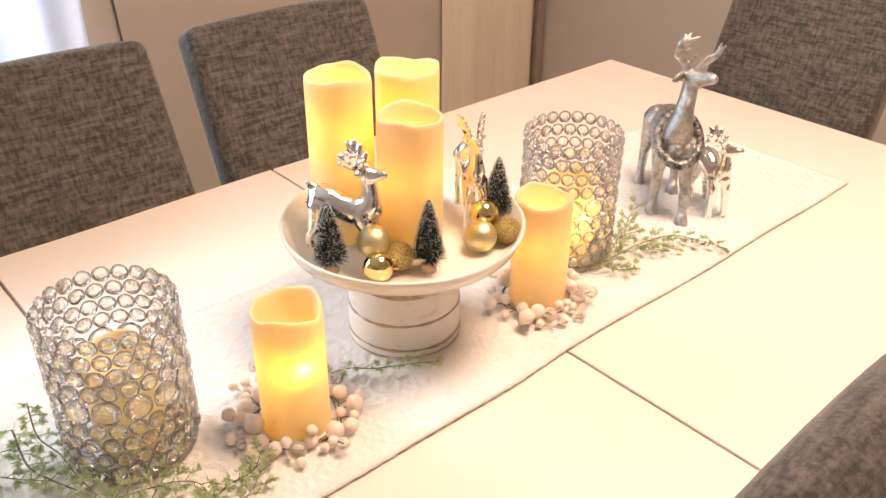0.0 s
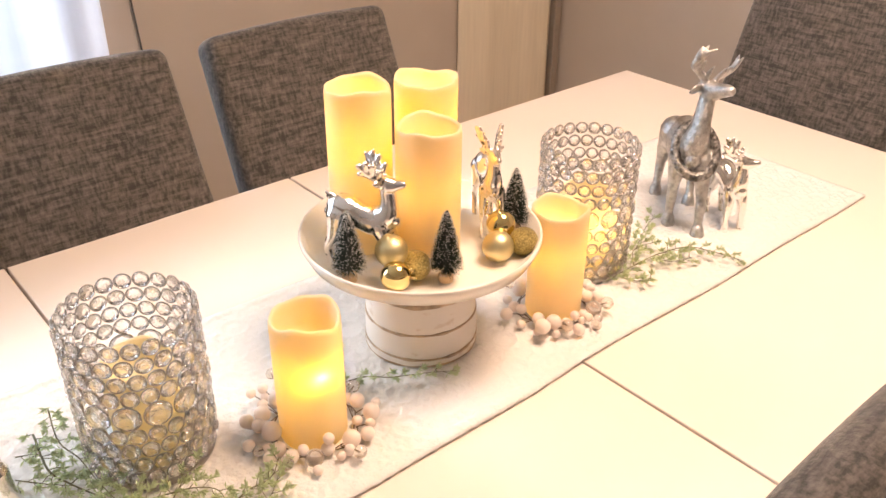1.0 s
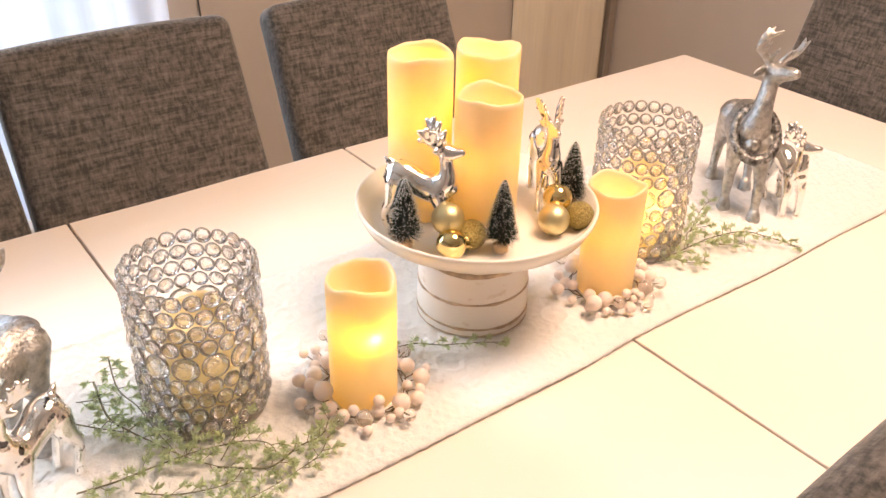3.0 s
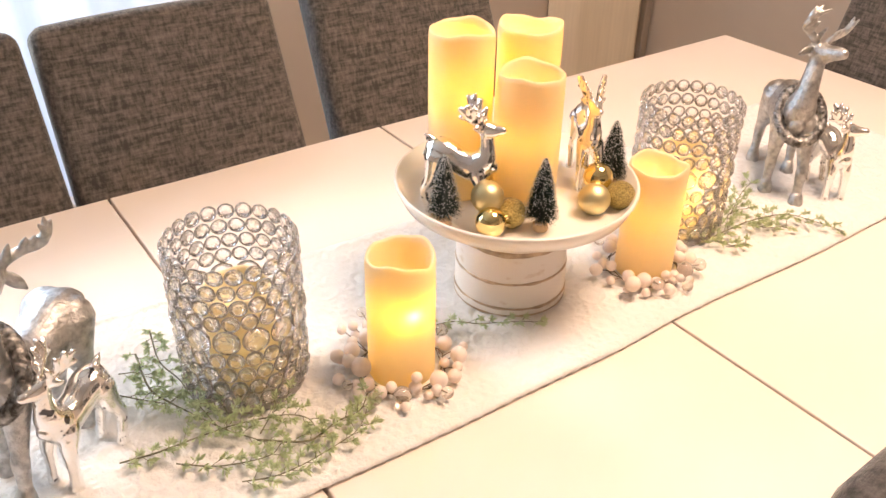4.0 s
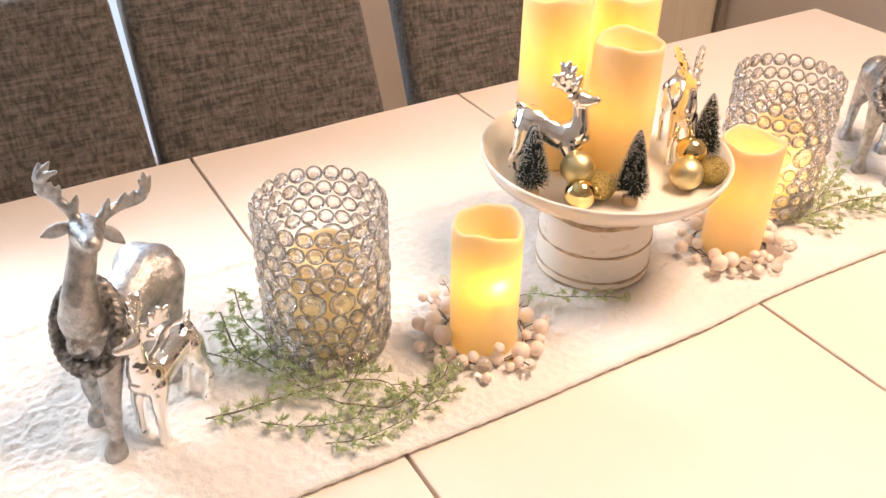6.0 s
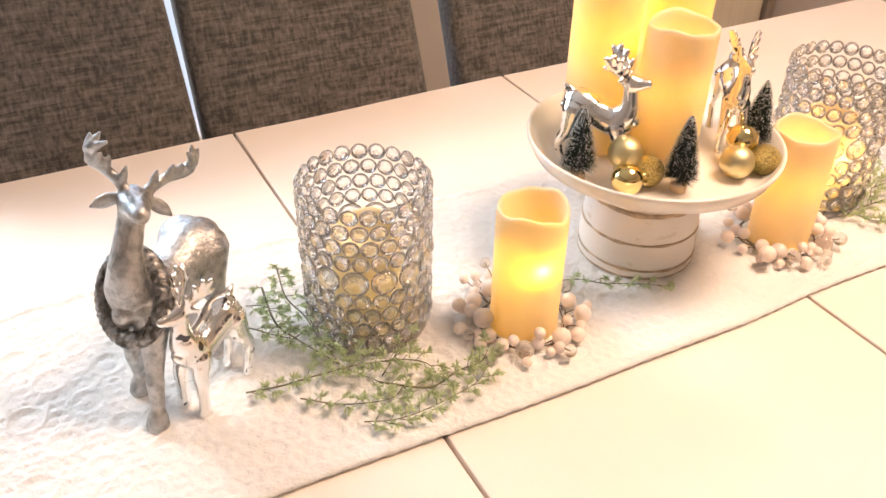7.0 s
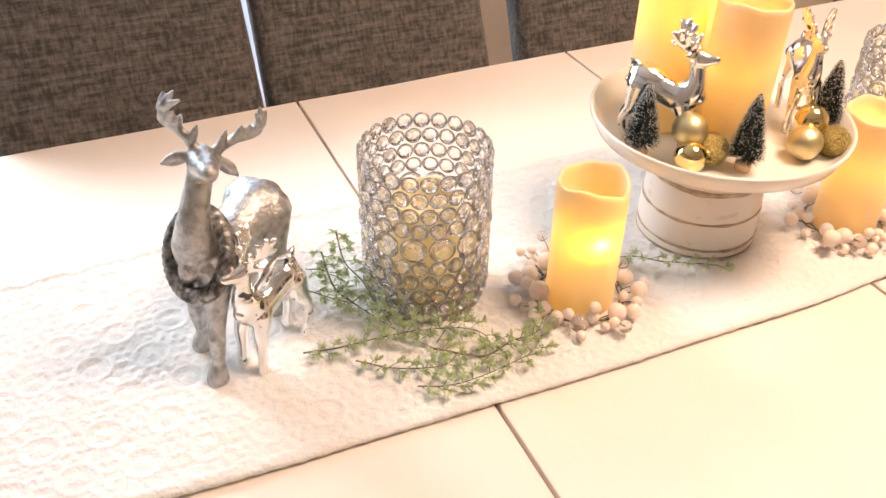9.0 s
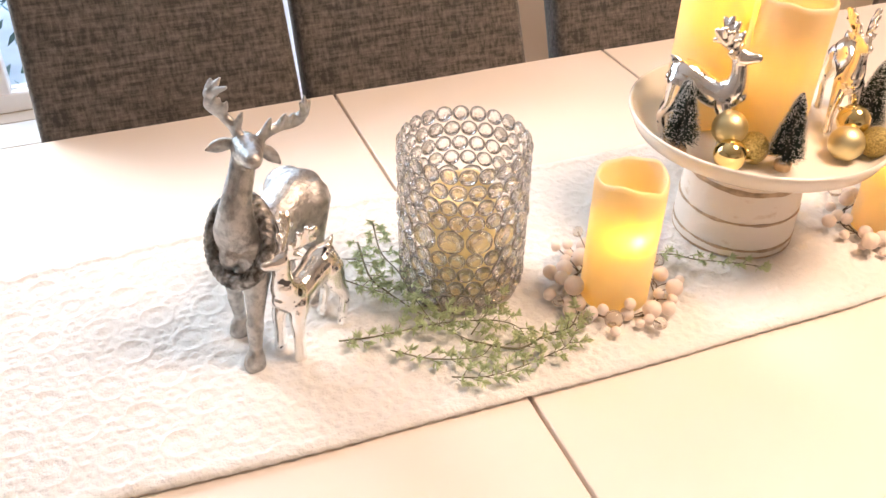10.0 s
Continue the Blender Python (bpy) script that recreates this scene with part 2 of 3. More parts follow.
win = root("window_1", (WX0 + WX1) / 2, 1.68, WZ0, label="wide white framed window with a low sill", category="window", kind="structure")
W2 = (WX1 - WX0) / 2
H = WZ1 - WZ0
bm = bmesh.new()
for lo, hi in (((-W2, -0.03, 0), (W2, 0.03, 0.05)), ((-W2, -0.03, H - 0.05), (W2, 0.03, H)), ((-W2, -0.03, 0.05), (-W2 + 0.05, 0.03, H - 0.05)), ((W2 - 0.05, -0.03, 0.05), (W2, 0.03, H - 0.05)), ((-0.03, -0.03, 0.05), (0.03, 0.03, H - 0.05))):
    add_box(bm, lo, hi, 0.004, 1)
part("window_frame", bm, FRAME_WHITE, win, smooth=False)
part("window_sill", box((-W2 - 0.04, -0.20, -0.035), (W2 + 0.04, -0.03, -0.003), 0.006), FRAME_WHITE, win, smooth=False)
for x0, x1 in ((-W2 + 0.05, -0.03), (0.03, W2 - 0.05)):
    p = part("pane", box((x0, -0.003, 0.05), (x1, 0.003, H - 0.05)), PANE, win, smooth=False)
    p.visible_shadow = False


def curtain(name, x0, x1, y, z0, z1, amp, folds, mat, label, phase=0.0, thick=0.0015):
    bm = bmesh.new()
    nx, nz = folds * 14, 10
    cols = []
    for i in range(nx + 1):
        u = i / nx
        col = []
        for k in range(nz + 1):
            v = k / nz
            a = amp * (0.7 + 0.5 * (1 - v)) * (math.sin(u * folds * math.tau + phase + 0.4 * math.sin(5 * u)) + 0.35 * math.sin(u * folds * 2.3 * math.tau + 1.3 + phase))
            col.append(bm.verts.new((x0 + u * (x1 - x0) + 0.006 * math.sin(7 * v + 9 * u), y + a, z0 + v * (z1 - z0))))
        cols.append(col)
    for a, b in zip(cols, cols[1:]):
        for k in range(nz):
            bm.faces.new((a[k], b[k], b[k + 1], a[k + 1]))
    thing = root(name, label=label, category="curtain")
    cloth = part("cloth", bm, mat, thing)
    sol = cloth.modifiers.new("thick", "SOLIDIFY")
    sol.thickness = thick
    rod = bmesh.new()
    add_tube(rod, [(x0 - 0.05, y, z1 + 0.012, 0.01), ((x0 + x1) / 2, y, z1 + 0.012, 0.01), (x1 + 0.05, y, z1 + 0.012, 0.01)], 10, 1)
    part("rod", rod, FRAME_WHITE, thing)
    return thing


curtain("sheer_curtain", -0.66, 0.0, 1.53, 0.02, 2.25, 0.018, 4, SHEER, "sheer white curtain hanging beside the bright window")
curtain("sheer_curtain", -2.35, -1.75, 1.53, 0.02, 2.25, 0.018, 5, SHEER, "sheer white curtain drawn to the window's end", 1.0)
curtain("cream_curtain", 1.187, 1.642, 1.582, 0.02, 2.3, 0.005, 2, DRAPE, "flat cream fabric panel hanging against the wall", 0.5, 0.004)
# dark vertical line at the wall corner, built as a thin box
setting("dark_corner_strip", box((1.656, 1.57, 0), (1.690, 1.598, 2.5), 0.004), TAUPE_DARK, "narrow dark corner strip beside the cream panel", "trim")
bm = bmesh.new()
add_tube(bm, [(0.085, 1.592, 2.2, 0.0025), (0.075, 1.592, 1.4, 0.0025), (0.10, 1.592, 0.8, 0.0025), (0.12, 1.592, 0.45, 0.0025)], 6, 6)
ob = new("wall_cord", mesh_of("wall_cord", bm, CORD))
tagged(ob, "thin dark cord hanging down the taupe wall", "cord")

lamp = root("ceiling_lamp", 0.35, -0.20, 2.5, label="round flush ceiling lamp giving warm light", category="lamp")
part("body", lathe([(0, -0.001), (0.26, -0.001), (0.27, -0.03), (0.262, -0.07), (0.255, -0.03), (0, -0.025)], 48), FRAME_WHITE, lamp)

part("diffuser", lathe([(0, -0.060), (0.24, -0.058), (0.252, -0.045), (0.24, -0.040), (0, -0.040)], 48), emitter("warm_diffuser", (1.0, 0.78, 0.55), 3.0), lamp, "glowing warm white diffuser")

# outdoors
setting("ground", box((-60, -60, -0.35), (60, 60, -0.3)), SNOWY, "pale frosted garden ground outside the window", "ground")
rng = random.Random(5)
bm = bmesh.new()
for i in range(2600):
    c = Vector((rng.uniform(-4.2, 1.0), rng.gauss(3.6, 0.28), abs(rng.gauss(0.0, 0.55)) - 0.3))
    d = Vector((rng.gauss(0, 1), rng.gauss(0, 1), rng.gauss(0, 1))).normalized()
    e = d.orthogonal().normalized()
    f = d.cross(e) * 0.35
    s = rng.uniform(0.03, 0.075)
    v = [bm.verts.new(c + s * q) for q in (-e, f, e, -f)]
    bm.faces.new(v)
ob = new("hedge", mesh_of("hedge", bm, HEDGE, False))
tagged(ob, "low frosted garden hedge outside the window", "hedge", kind="stuff")

# ---------- dining table ----------
table = root("dining_table", -0.25, 0.21, 0, label="long white lacquered dining table with two dark leaf seams", category="table")
for x0, x1 in ((-1.235, -0.252), (-0.248, 0.248), (0.252, 1.23)):
    part("table_leaf", box((x0, -0.505, T - 0.035), (x1, 0.505, T), 0.002, 2), TABLE, table, smooth=False)
for x in (-0.25, 0.25):
    part("seam_strip", box((x - 0.01, -0.49, T - 0.05), (x + 0.01, 0.49, T - 0.036)), TABLE_EDGE, table, smooth=False)
for y in (-0.42, 0.42):
    part("apron", box((-1.1, y - 0.012, T - 0.14), (1.1, y + 0.012, T - 0.051), 0.002), TABLE, table, smooth=False)
for x in (-1.1, 1.1):
    part("apron", box((x - 0.012, -0.4, T - 0.14), (x + 0.012, 0.4, T - 0.051), 0.002), TABLE, table, smooth=False)
leg_me = mesh_of("leg", box((-0.04, -0.04, 0), (0.04, 0.04, T - 0.052), 0.004), TABLE, False)
for x in (-1.14, 1.14):
    for y in (-0.43, 0.43):
        piece("leg", leg_me, table, pose(x, y, 0))


# ---------- chairs ----------
def chair(x, y, rz, label, lean=0.40, crown=0.006, soft=0.022):
    """A padded chair; its sitter looks along local -y, the backrest stands at +y."""
    ob = root("dining_chair", x, y, 0, rz, label, "chair", "chairs round the table")
    bm = box((-0.199, -0.035, -0.30), (0.199, 0.035, 0.258), soft, 4)
    bmesh.ops.subdivide_edges(bm, edges=[e for e in bm.edges if e.calc_length() > 0.3], cuts=6, use_grid_fill=True)
    c, s = math.cos(lean), math.sin(lean)
    for v in bm.verts:
        u, w = v.co.x / 0.199, (v.co.z + 0.02) / 0.27
        v.co.y *= 1 + 0.16 * max(0, 1 - u * u) * max(0, 1 - w * w)
        v.co.z += crown * (1 - u * u) * max(0, w)
        v.co.y, v.co.z = v.co.y * c + v.co.z * s, v.co.z * c - v.co.y * s
        v.co.x *= 1 - 0.02 * w
    back = part("backrest", bm, FABRIC, ob)
    back.matrix_basis = pose(0, 0.0, 0.75)
    bm = box((-0.205, -0.46, 0.37), (0.205, -0.06, 0.47), 0.025, 4)
    part("seat", bm, FABRIC, ob)
    me = mesh_of("leg", lathe([(0, 0), (0.015, 0), (0.022, 0.372), (0, 0.372)], 12), LEG)
    for lx in (-0.17, 0.17):
        for ly in (-0.42, -0.10):
            piece("leg", me, ob, pose(lx, ly, 0))
    return ob


grey = "grey brown woven fabric dining chair pushed up to the table"
chair(-0.7485, 0.755, 0, grey)
chair(-0.343, 0.755, 0, grey)
chair(0.119, 0.755, 0, grey)
chair(1.045, 0.278, -90, "grey woven fabric dining chair at the table's end", 0.34)
chair(-0.15, -0.388, 180, "grey woven fabric dining chair at the table's near side", 0.12, 0.03, 0.03)

# ---------- runner ----------
def runner():
    x0, x1, y0, y1 = -1.27, 0.75, -0.005, 0.395
    nx, ny = 1040, 226
    X, Y = np.meshgrid(np.linspace(x0, x1, nx), np.linspace(y0, y1, ny), indexing="ij")
    h = np.zeros_like(X)
    pitch = 0.058
    rows = []
    for j in range(-1, 10):
        for i in range(-1, 37):
            rows.append((x0 + (i + 0.5 * (j % 2)) * pitch, y0 + j * pitch * 0.866))
    r = np.full_like(X, 9.0)
    ang = np.zeros_like(X)
    for cx, cy in rows:
        d = np.hypot(X - cx, Y - cy)
        near = d < r
        ang[near] = np.arctan2(Y - cy, X - cx)[near]
        r = np.minimum(r, d)
    ring = np.exp(-((r - 0.0185) / 0.0032) ** 2)
    petal = np.exp(-((r - 0.0265) / 0.0036) ** 2) * (0.5 + 0.5 * np.cos(12 * ang))
    heart = np.exp(-(r / 0.005) ** 2) - 0.5 * np.exp(-((r - 0.010) / 0.003) ** 2)
    h = 0.0017 * ring + 0.0019 * petal + 0.0012 * heart - 0.0004
    rg = np.random.RandomState(3)
    for f, a in ((9, 0.0008), (28, 0.0004), (90, 0.0004)):
        for k in range(5):
            t, ph = rg.uniform(0, math.tau, 2)
            h += a / 2.2 * np.sin(f * math.tau * 0.35 * (X * math.cos(t) + Y * math.sin(t)) + ph)
    edge = np.minimum(np.minimum(X - x0, x1 - X), np.minimum(Y - y0, y1 - Y))
    roll = np.clip(edge / 0.006, 0, 1)
    top = 0.0052 * np.sqrt(np.clip(1 - (1 - roll) ** 2, 0, 1)) + np.clip(h, -0.002, 0.005) * np.clip(edge / 0.012, 0, 1) + 0.0004
    near = np.interp(X, (-1.27, -0.88, -0.70, -0.5, -0.33, -0.1, 0.0, 0.3, 0.75), (0.045, 0.018, 0.004, -0.001, -0.009, -0.010, -0.006, -0.012, -0.012))
    far = np.interp(X, (-1.27, -0.8, -0.58, -0.26, 0.75), (0.375, 0.398, 0.402, 0.390, 0.392))
    yw = near + (Y - y0) / (y1 - y0) * (far - near) + 0.0012 * np.sin(17 * X)
    top = top + 0.0022 * np.exp(-((edge - 0.010) / 0.006) ** 2)
    P = np.stack([X, yw, T + top], -1)
    for k, (inset, z) in enumerate(((0.0060, 0.0004), (0.0015, 0.0025), (0.0004, 0.0056))):
        P[:, k, 1], P[:, k, 2] = yw[:, 0] + inset + 0.0006 * np.sin(310 * X[:, 0] + k), T + z
        P[:, -1 - k, 1], P[:, -1 - k, 2] = yw[:, -1] - inset, T + z
        P[-1 - k, :, 0], P[-1 - k, :, 2] = x1 - inset, T + z
    top_v = P.reshape(-1, 3)
    idx = np.arange(nx * ny).reshape(nx, ny)
    q = np.stack([idx[:-1, :-1], idx[1:, :-1], idx[1:, 1:], idx[:-1, 1:]], -1).reshape(-1, 4)
    me = bpy.data.meshes.new("table_runner")
    me.from_pydata(top_v.tolist(), [], q.tolist())
    me.polygons.foreach_set("use_smooth", [True] * len(me.polygons))
    me.materials.append(RUNNER)
    ob = new("table_runner", me)
    return tagged(ob, "fluffy white table runner with embossed rosettes", "table runner")


runner()


# ---------- candles ----------
def candle(x, y, z, r, h, turn, label, led=None, power=0.0, mat=None, well=0.03, group="candles", tip=0.0035, tint=(1.0, 0.74, 0.34), flame=None):
    ob = root("pillar_candle", x, y, z, turn, label, "candle", group)
    prof = [(0, 0), (r * 0.97, 0), (r, 0.003)] + [(r, h * k / 10) for k in range(1, 10)] + [(r, h - 0.007), (r * 0.985, h - 0.002), (r * 0.94, h), (r * 0.88, h - 0.003), (r * 0.85, h - 0.01), (r * 0.83, h - well * 0.7), (r * 0.7, h - well), (0, h - well - 0.002)]

    def wave(a, i):
        if i < 12 or i > 16:
            return 0
        return tip * (0.7 * math.sin(2 * a + 0.4) + 0.5 * math.sin(3 * a + 1.7) + 0.2 * math.sin(7 * a))
    body = part("wax_body", lathe(prof, 64, wave), mat or WAX, ob)
    if led:
        lx, ly, lz = led
        bm = bmesh.new()
        add_ball(bm, (0, 0, 0), 0.0022, 10, 6)
        bulb = part("bulb", bm, emitter("led_glow", (1.0, 0.6, 0.2), 4.0), ob, "small glowing bulb inside the wax")
        bulb.matrix_basis = pose(lx, ly, lz)
        li = new("candle_light", bpy.data.lights.new("candle_light", "POINT"))
        li.data.energy, li.data.color, li.data.shadow_soft_size = power, tint, 0.003
        li.matrix_world = ob.matrix_basis @ pose(lx, ly, lz + 0.006)
        if flame:
            # the bright tip of the flickering bulb, close behind the wax
            li = new("candle_light", bpy.data.lights.new("candle_light", "POINT"))
            li.data.energy, li.data.color, li.data.shadow_soft_size = flame[3], (1.0, 0.72, 0.16), 0.002
            li.matrix_world = ob.matrix_basis @ pose(*flame[:3])
    return ob


DECK = 0.892
candle(-0.341, 0.107, CLOTH, 0.0388, 0.160, 0, "lit ivory flameless pillar candle inside a berry wreath", (-0.0064, -0.0300, 0.091), 0.080, tip=0.0045, well=0.045, tint=(1.0, 0.53, 0.04), flame=(-0.0062, -0.0338, 0.1015, 0.036))
candle(0.051, 0.099, CLOTH, 0.0388, 0.162, 60, "warm ivory flameless pillar candle inside a berry wreath", (0, 0, 0.085), 0.12, well=0.085)
candle(-0.174, 0.231, DECK, 0.0392, 0.208, 20, "tall lit ivory flameless pillar candle on the cake stand", (0.020, -0.016, 0.125), 0.60, well=0.10, tint=(1.0, 0.70, 0.14))
candle(-0.0811, 0.2182, DECK, 0.0394, 0.201, 100, "tall lit ivory flameless pillar candle on the cake stand", (0, 0, 0.13), 0.40, well=0.095, tint=(1.0, 0.72, 0.18))
candle(-0.132, 0.152, DECK, 0.0390, 0.172, 200, "ivory flameless pillar candle on the cake stand", (0, 0, 0.085), 0.13, well=0.09)

# ---------- cake stand ----------
stand = root("cake_stand", -0.130, 0.170, CLOTH, label="cream ceramic dish on a whitewashed wooden pedestal", category="cake stand")
dz = DECK - CLOTH
dish = part("dish", lathe([(0, dz - 0.010), (0.06, dz - 0.010), (0.125, dz - 0.006), (0.144, dz + 0.006), (0.1517, dz + 0.022), (0.1522, dz + 0.026), (0.1502, dz + 0.028), (0.1477, dz + 0.026), (0.140, dz + 0.010), (0.130, dz + 0.002), (0.115, dz), (0, dz)], 96), CERAMIC, stand)
dish.matrix_basis = pose(0.003, 0.003, 0)
part("pedestal", lathe([(0, 0), (0.0715, 0), (0.0735, 0.003), (0.0735, 0.010), (0.0722, 0.013), (0.0735, 0.016), (0.0728, 0.046), (0.0712, 0.050), (0.0722, 0.054), (0.0695, 0.094), (0.067, 0.100), (0.060, 0.1015), (0, 0.1015)], 72), WHITEWASH, stand)
part("neck", lathe([(0, 0.1015), (0.056, 0.1015), (0.058, 0.106), (0.056, 0.1245), (0, 0.1245)], 64), BARE_WOOD, stand, "bare brown wooden neck")


def worn_band(r0, r1, z0, z1, seed):
    """A hand-cut groove: its edges wander up and down round the turned foot."""
    rg = random.Random(seed)
    ph = [rg.uniform(0, math.tau) for _ in range(4)]

    def wave(a, i):
        low = i in (0, 1)
        return 0.0007 * math.sin(2 * a + ph[0]) + (0.0006 * math.sin(7 * a + ph[1]) + 0.0004 * math.sin(17 * a + ph[2])) * (1 if low else -0.7)
    part("groove_band", lathe([(r0 - 0.003, z0), (r0, z0 + 0.0003), (r1, z1 - 0.0003), (r1 - 0.003, z1)], 96, wave), BARE_WOOD, stand, "worn bare wood groove")


worn_band(0.0738, 0.0741, 0.0006, 0.0034, 2)
worn_band(0.0741, 0.0741, 0.0112, 0.0142, 3)
worn_band(0.0732, 0.0729, 0.0482, 0.0510, 5)
worn_band(0.0706, 0.0698, 0.0880, 0.0950, 9)

# ---------- deer figures ----------
def cast(name, tubes, voxel, mat, collar=None, collar_mat=None, rounds=3):
    """One solid figure out of overlapping tubes, with a darker collar along given places."""
    bm = bmesh.new()
    for pts, squash in tubes:
        add_tube(bm, pts, 28 if len(pts) < 20 else 10, 8 if len(pts) < 20 else 2, squash, True)
    bmesh.ops.recalc_face_normals(bm, faces=bm.faces)
    tmp = new("figure_core", mesh_of("figure_core", bm, mat))
    rm = tmp.modifiers.new("solid", "REMESH")
    rm.mode, rm.voxel_size, rm.use_smooth_shade = "VOXEL", voxel, True
    sm = tmp.modifiers.new("soft", "SMOOTH")
    sm.factor, sm.iterations = 0.5, rounds
    bpy.context.view_layer.update()
    me = bpy.data.meshes.new_from_object(tmp.evaluated_get(bpy.context.evaluated_depsgraph_get()))
    old = tmp.data
    bpy.data.objects.remove(tmp)
    bpy.data.meshes.remove(old)
    me.name = name
    if collar is not None:
        me.materials.append(collar_mat)
        for f in me.polygons:
            p = np.array(f.center[:])
            if min(np.sum((collar - p) ** 2, axis=1)) < 0.0095 ** 2:
                f.material_index = 1
    me.polygons.foreach_set("use_smooth", [True] * len(me.polygons))
    return me


def stag_mesh():
    h = Vector((0.78, 0.62, 0)).normalized()          # where the head looks
    s = Vector((-h.y, h.x, 0))                        # its left
    hb = Vector((0.032, 0.011, 0.2245))
    cr, sr = math.cos(radians(20)), math.sin(radians(20))

    def at(f, l, z, r):
        """A place by the head, which is cocked to its left."""
        l, z = l * cr + z * sr, z * cr - l * sr
        p = hb + f * h + l * s + Vector((0, 0, z))
        return (p.x, p.y, p.z, r)
    tubes = [
        ([(-0.084, 0, 0.110, 0.012), (-0.073, 0, 0.115, 0.028), (-0.048, 0, 0.116, 0.0370), (-0.012, 0, 0.110, 0.0335), (0.022, 0, 0.111, 0.0335), (0.046, 0, 0.117, 0.0295), (0.060, 0, 0.122, 0.016)], 0.84),
        ([(0.026, 0, 0.122, 0.029), (0.048, 0.001, 0.140, 0.0250), (0.053, 0.003, 0.162, 0.0190), (0.048, 0.006, 0.186, 0.0152), (0.041, 0.009, 0.206, 0.0136), (0.036, 0.011, 0.222, 0.0130)], 0.92),
        ([at(-0.012, 0, 0.003, 0.011), at(0.0, 0, 0.003, 0.0158), at(0.012, 0, 0.005, 0.0138), at(0.023, 0, 0.009, 0.0112), at(0.033, 0, 0.012, 0.0098), at(0.038, 0, 0.013, 0.0084)], 0.95),
        ([(0.048, 0.016, 0.118, 0.021), (0.060, 0.020, 0.085, 0.0125), (0.070, 0.022, 0.056, 0.0084), (0.073, 0.022, 0.046, 0.0088), (0.077, 0.022, 0.020, 0.0068), (0.080, 0.022, 0.010, 0.0098), (0.083, 0.022, 0.0, 0.0116)], 1),
        ([(0.042, -0.016, 0.118, 0.021), (0.043, -0.020, 0.085, 0.0122), (0.044, -0.021, 0.056, 0.0082), (0.044, -0.021, 0.046, 0.0086), (0.042, -0.021, 0.020, 0.0068), (0.044, -0.021, 0.010, 0.0098), (0.046, -0.021, 0.0, 0.0116)], 1),
        ([(-0.054, 0.014, 0.120, 0.027), (-0.044, 0.021, 0.088, 0.0180), (-0.050, 0.023, 0.060, 0.0098), (-0.051, 0.023, 0.048, 0.0088), (-0.040, 0.022, 0.020, 0.0068), (-0.035, 0.021, 0.010, 0.0096), (-0.032, 0.021, 0.0, 0.0112)], 1),
        ([(-0.062, -0.014, 0.120, 0.027), (-0.068, -0.022, 0.088, 0.0180), (-0.082, -0.027, 0.060, 0.0098), (-0.084, -0.028, 0.048, 0.0088), (-0.074, -0.031, 0.020, 0.0068), (-0.070, -0.032, 0.010, 0.0096), (-0.067, -0.032, 0.0, 0.0112)], 1),
        ([(-0.082, 0, 0.128, 0.008), (-0.094, 0, 0.116, 0.0075), (-0.098, 0, 0.100, 0.003)], 0.7),
    ]
    for d in (-1, 1):
        def b(l, z, f, r):
            return at(f, d * l, z, r)
        tubes.append(([b(0.010, 0.006, -0.004, 0.0045), b(0.019, 0.001, -0.006, 0.0078), b(0.027, -0.004, -0.006, 0.0076), b(0.034, -0.008, -0.005, 0.0026)], 0.5))
        tubes.append(([b(0.007, 0.008, -0.003, 0.0070), b(0.014, 0.018, -0.007, 0.0062), b(0.027, 0.026, -0.013, 0.0056), b(0.038, 0.032, -0.014, 0.0058), b(0.0425, 0.043, -0.008, 0.0054), b(0.039, 0.055, 0.002, 0.0036), b(0.033, 0.064, 0.011, 0.0018)], 0.75))
        for root_at, tip in (((0.013, 0.018, -0.006), (0.013, 0.040, 0.003)), ((0.027, 0.027, -0.012), (0.027, 0.044, -0.004)), ((0.034, 0.030, -0.013), (0.034, 0.046, -0.004)), ((0.044, 0.046, -0.008), (0.045, 0.062, -0.006)), ((0.043, 0.050, -0.004), (0.038, 0.066, -0.002))):
            mid = [0.45 * p + 0.55 * q for p, q in zip(root_at, tip)]
            tubes.append(([b(*root_at, 0.0046), b(*mid, 0.0034), b(*tip, 0.0012)], 1))
    c, u, w = Vector((0.052, 0.003, 0.134)), Vector((0.54, 0.06, -0.84)).normalized(), Vector((0, 1, 0))
    for k in range(4):
        pts = []
        for i in range(91):
            a = math.tau * i / 90
            tw = 10 * a + k * math.tau / 4
            rr = 1 + 0.15 * math.cos(tw)
            p = c + rr * (0.0415 * math.cos(a) * u + 0.0325 * math.sin(a) * w) + 0.0058 * math.sin(tw) * u.cross(w)
            pts.append((p.x, p.y, p.z, 0.0028))
        tubes.append((pts, 1))
    spine = np.array([(c + 0.0415 * math.cos(a) * u + 0.0325 * math.sin(a) * w)[:] for a in [math.tau * i / 48 for i in range(48)]])
    return cast("stag_figure", tubes, 0.0014, PEWTER, spine, PEWTER_DARK, 1)


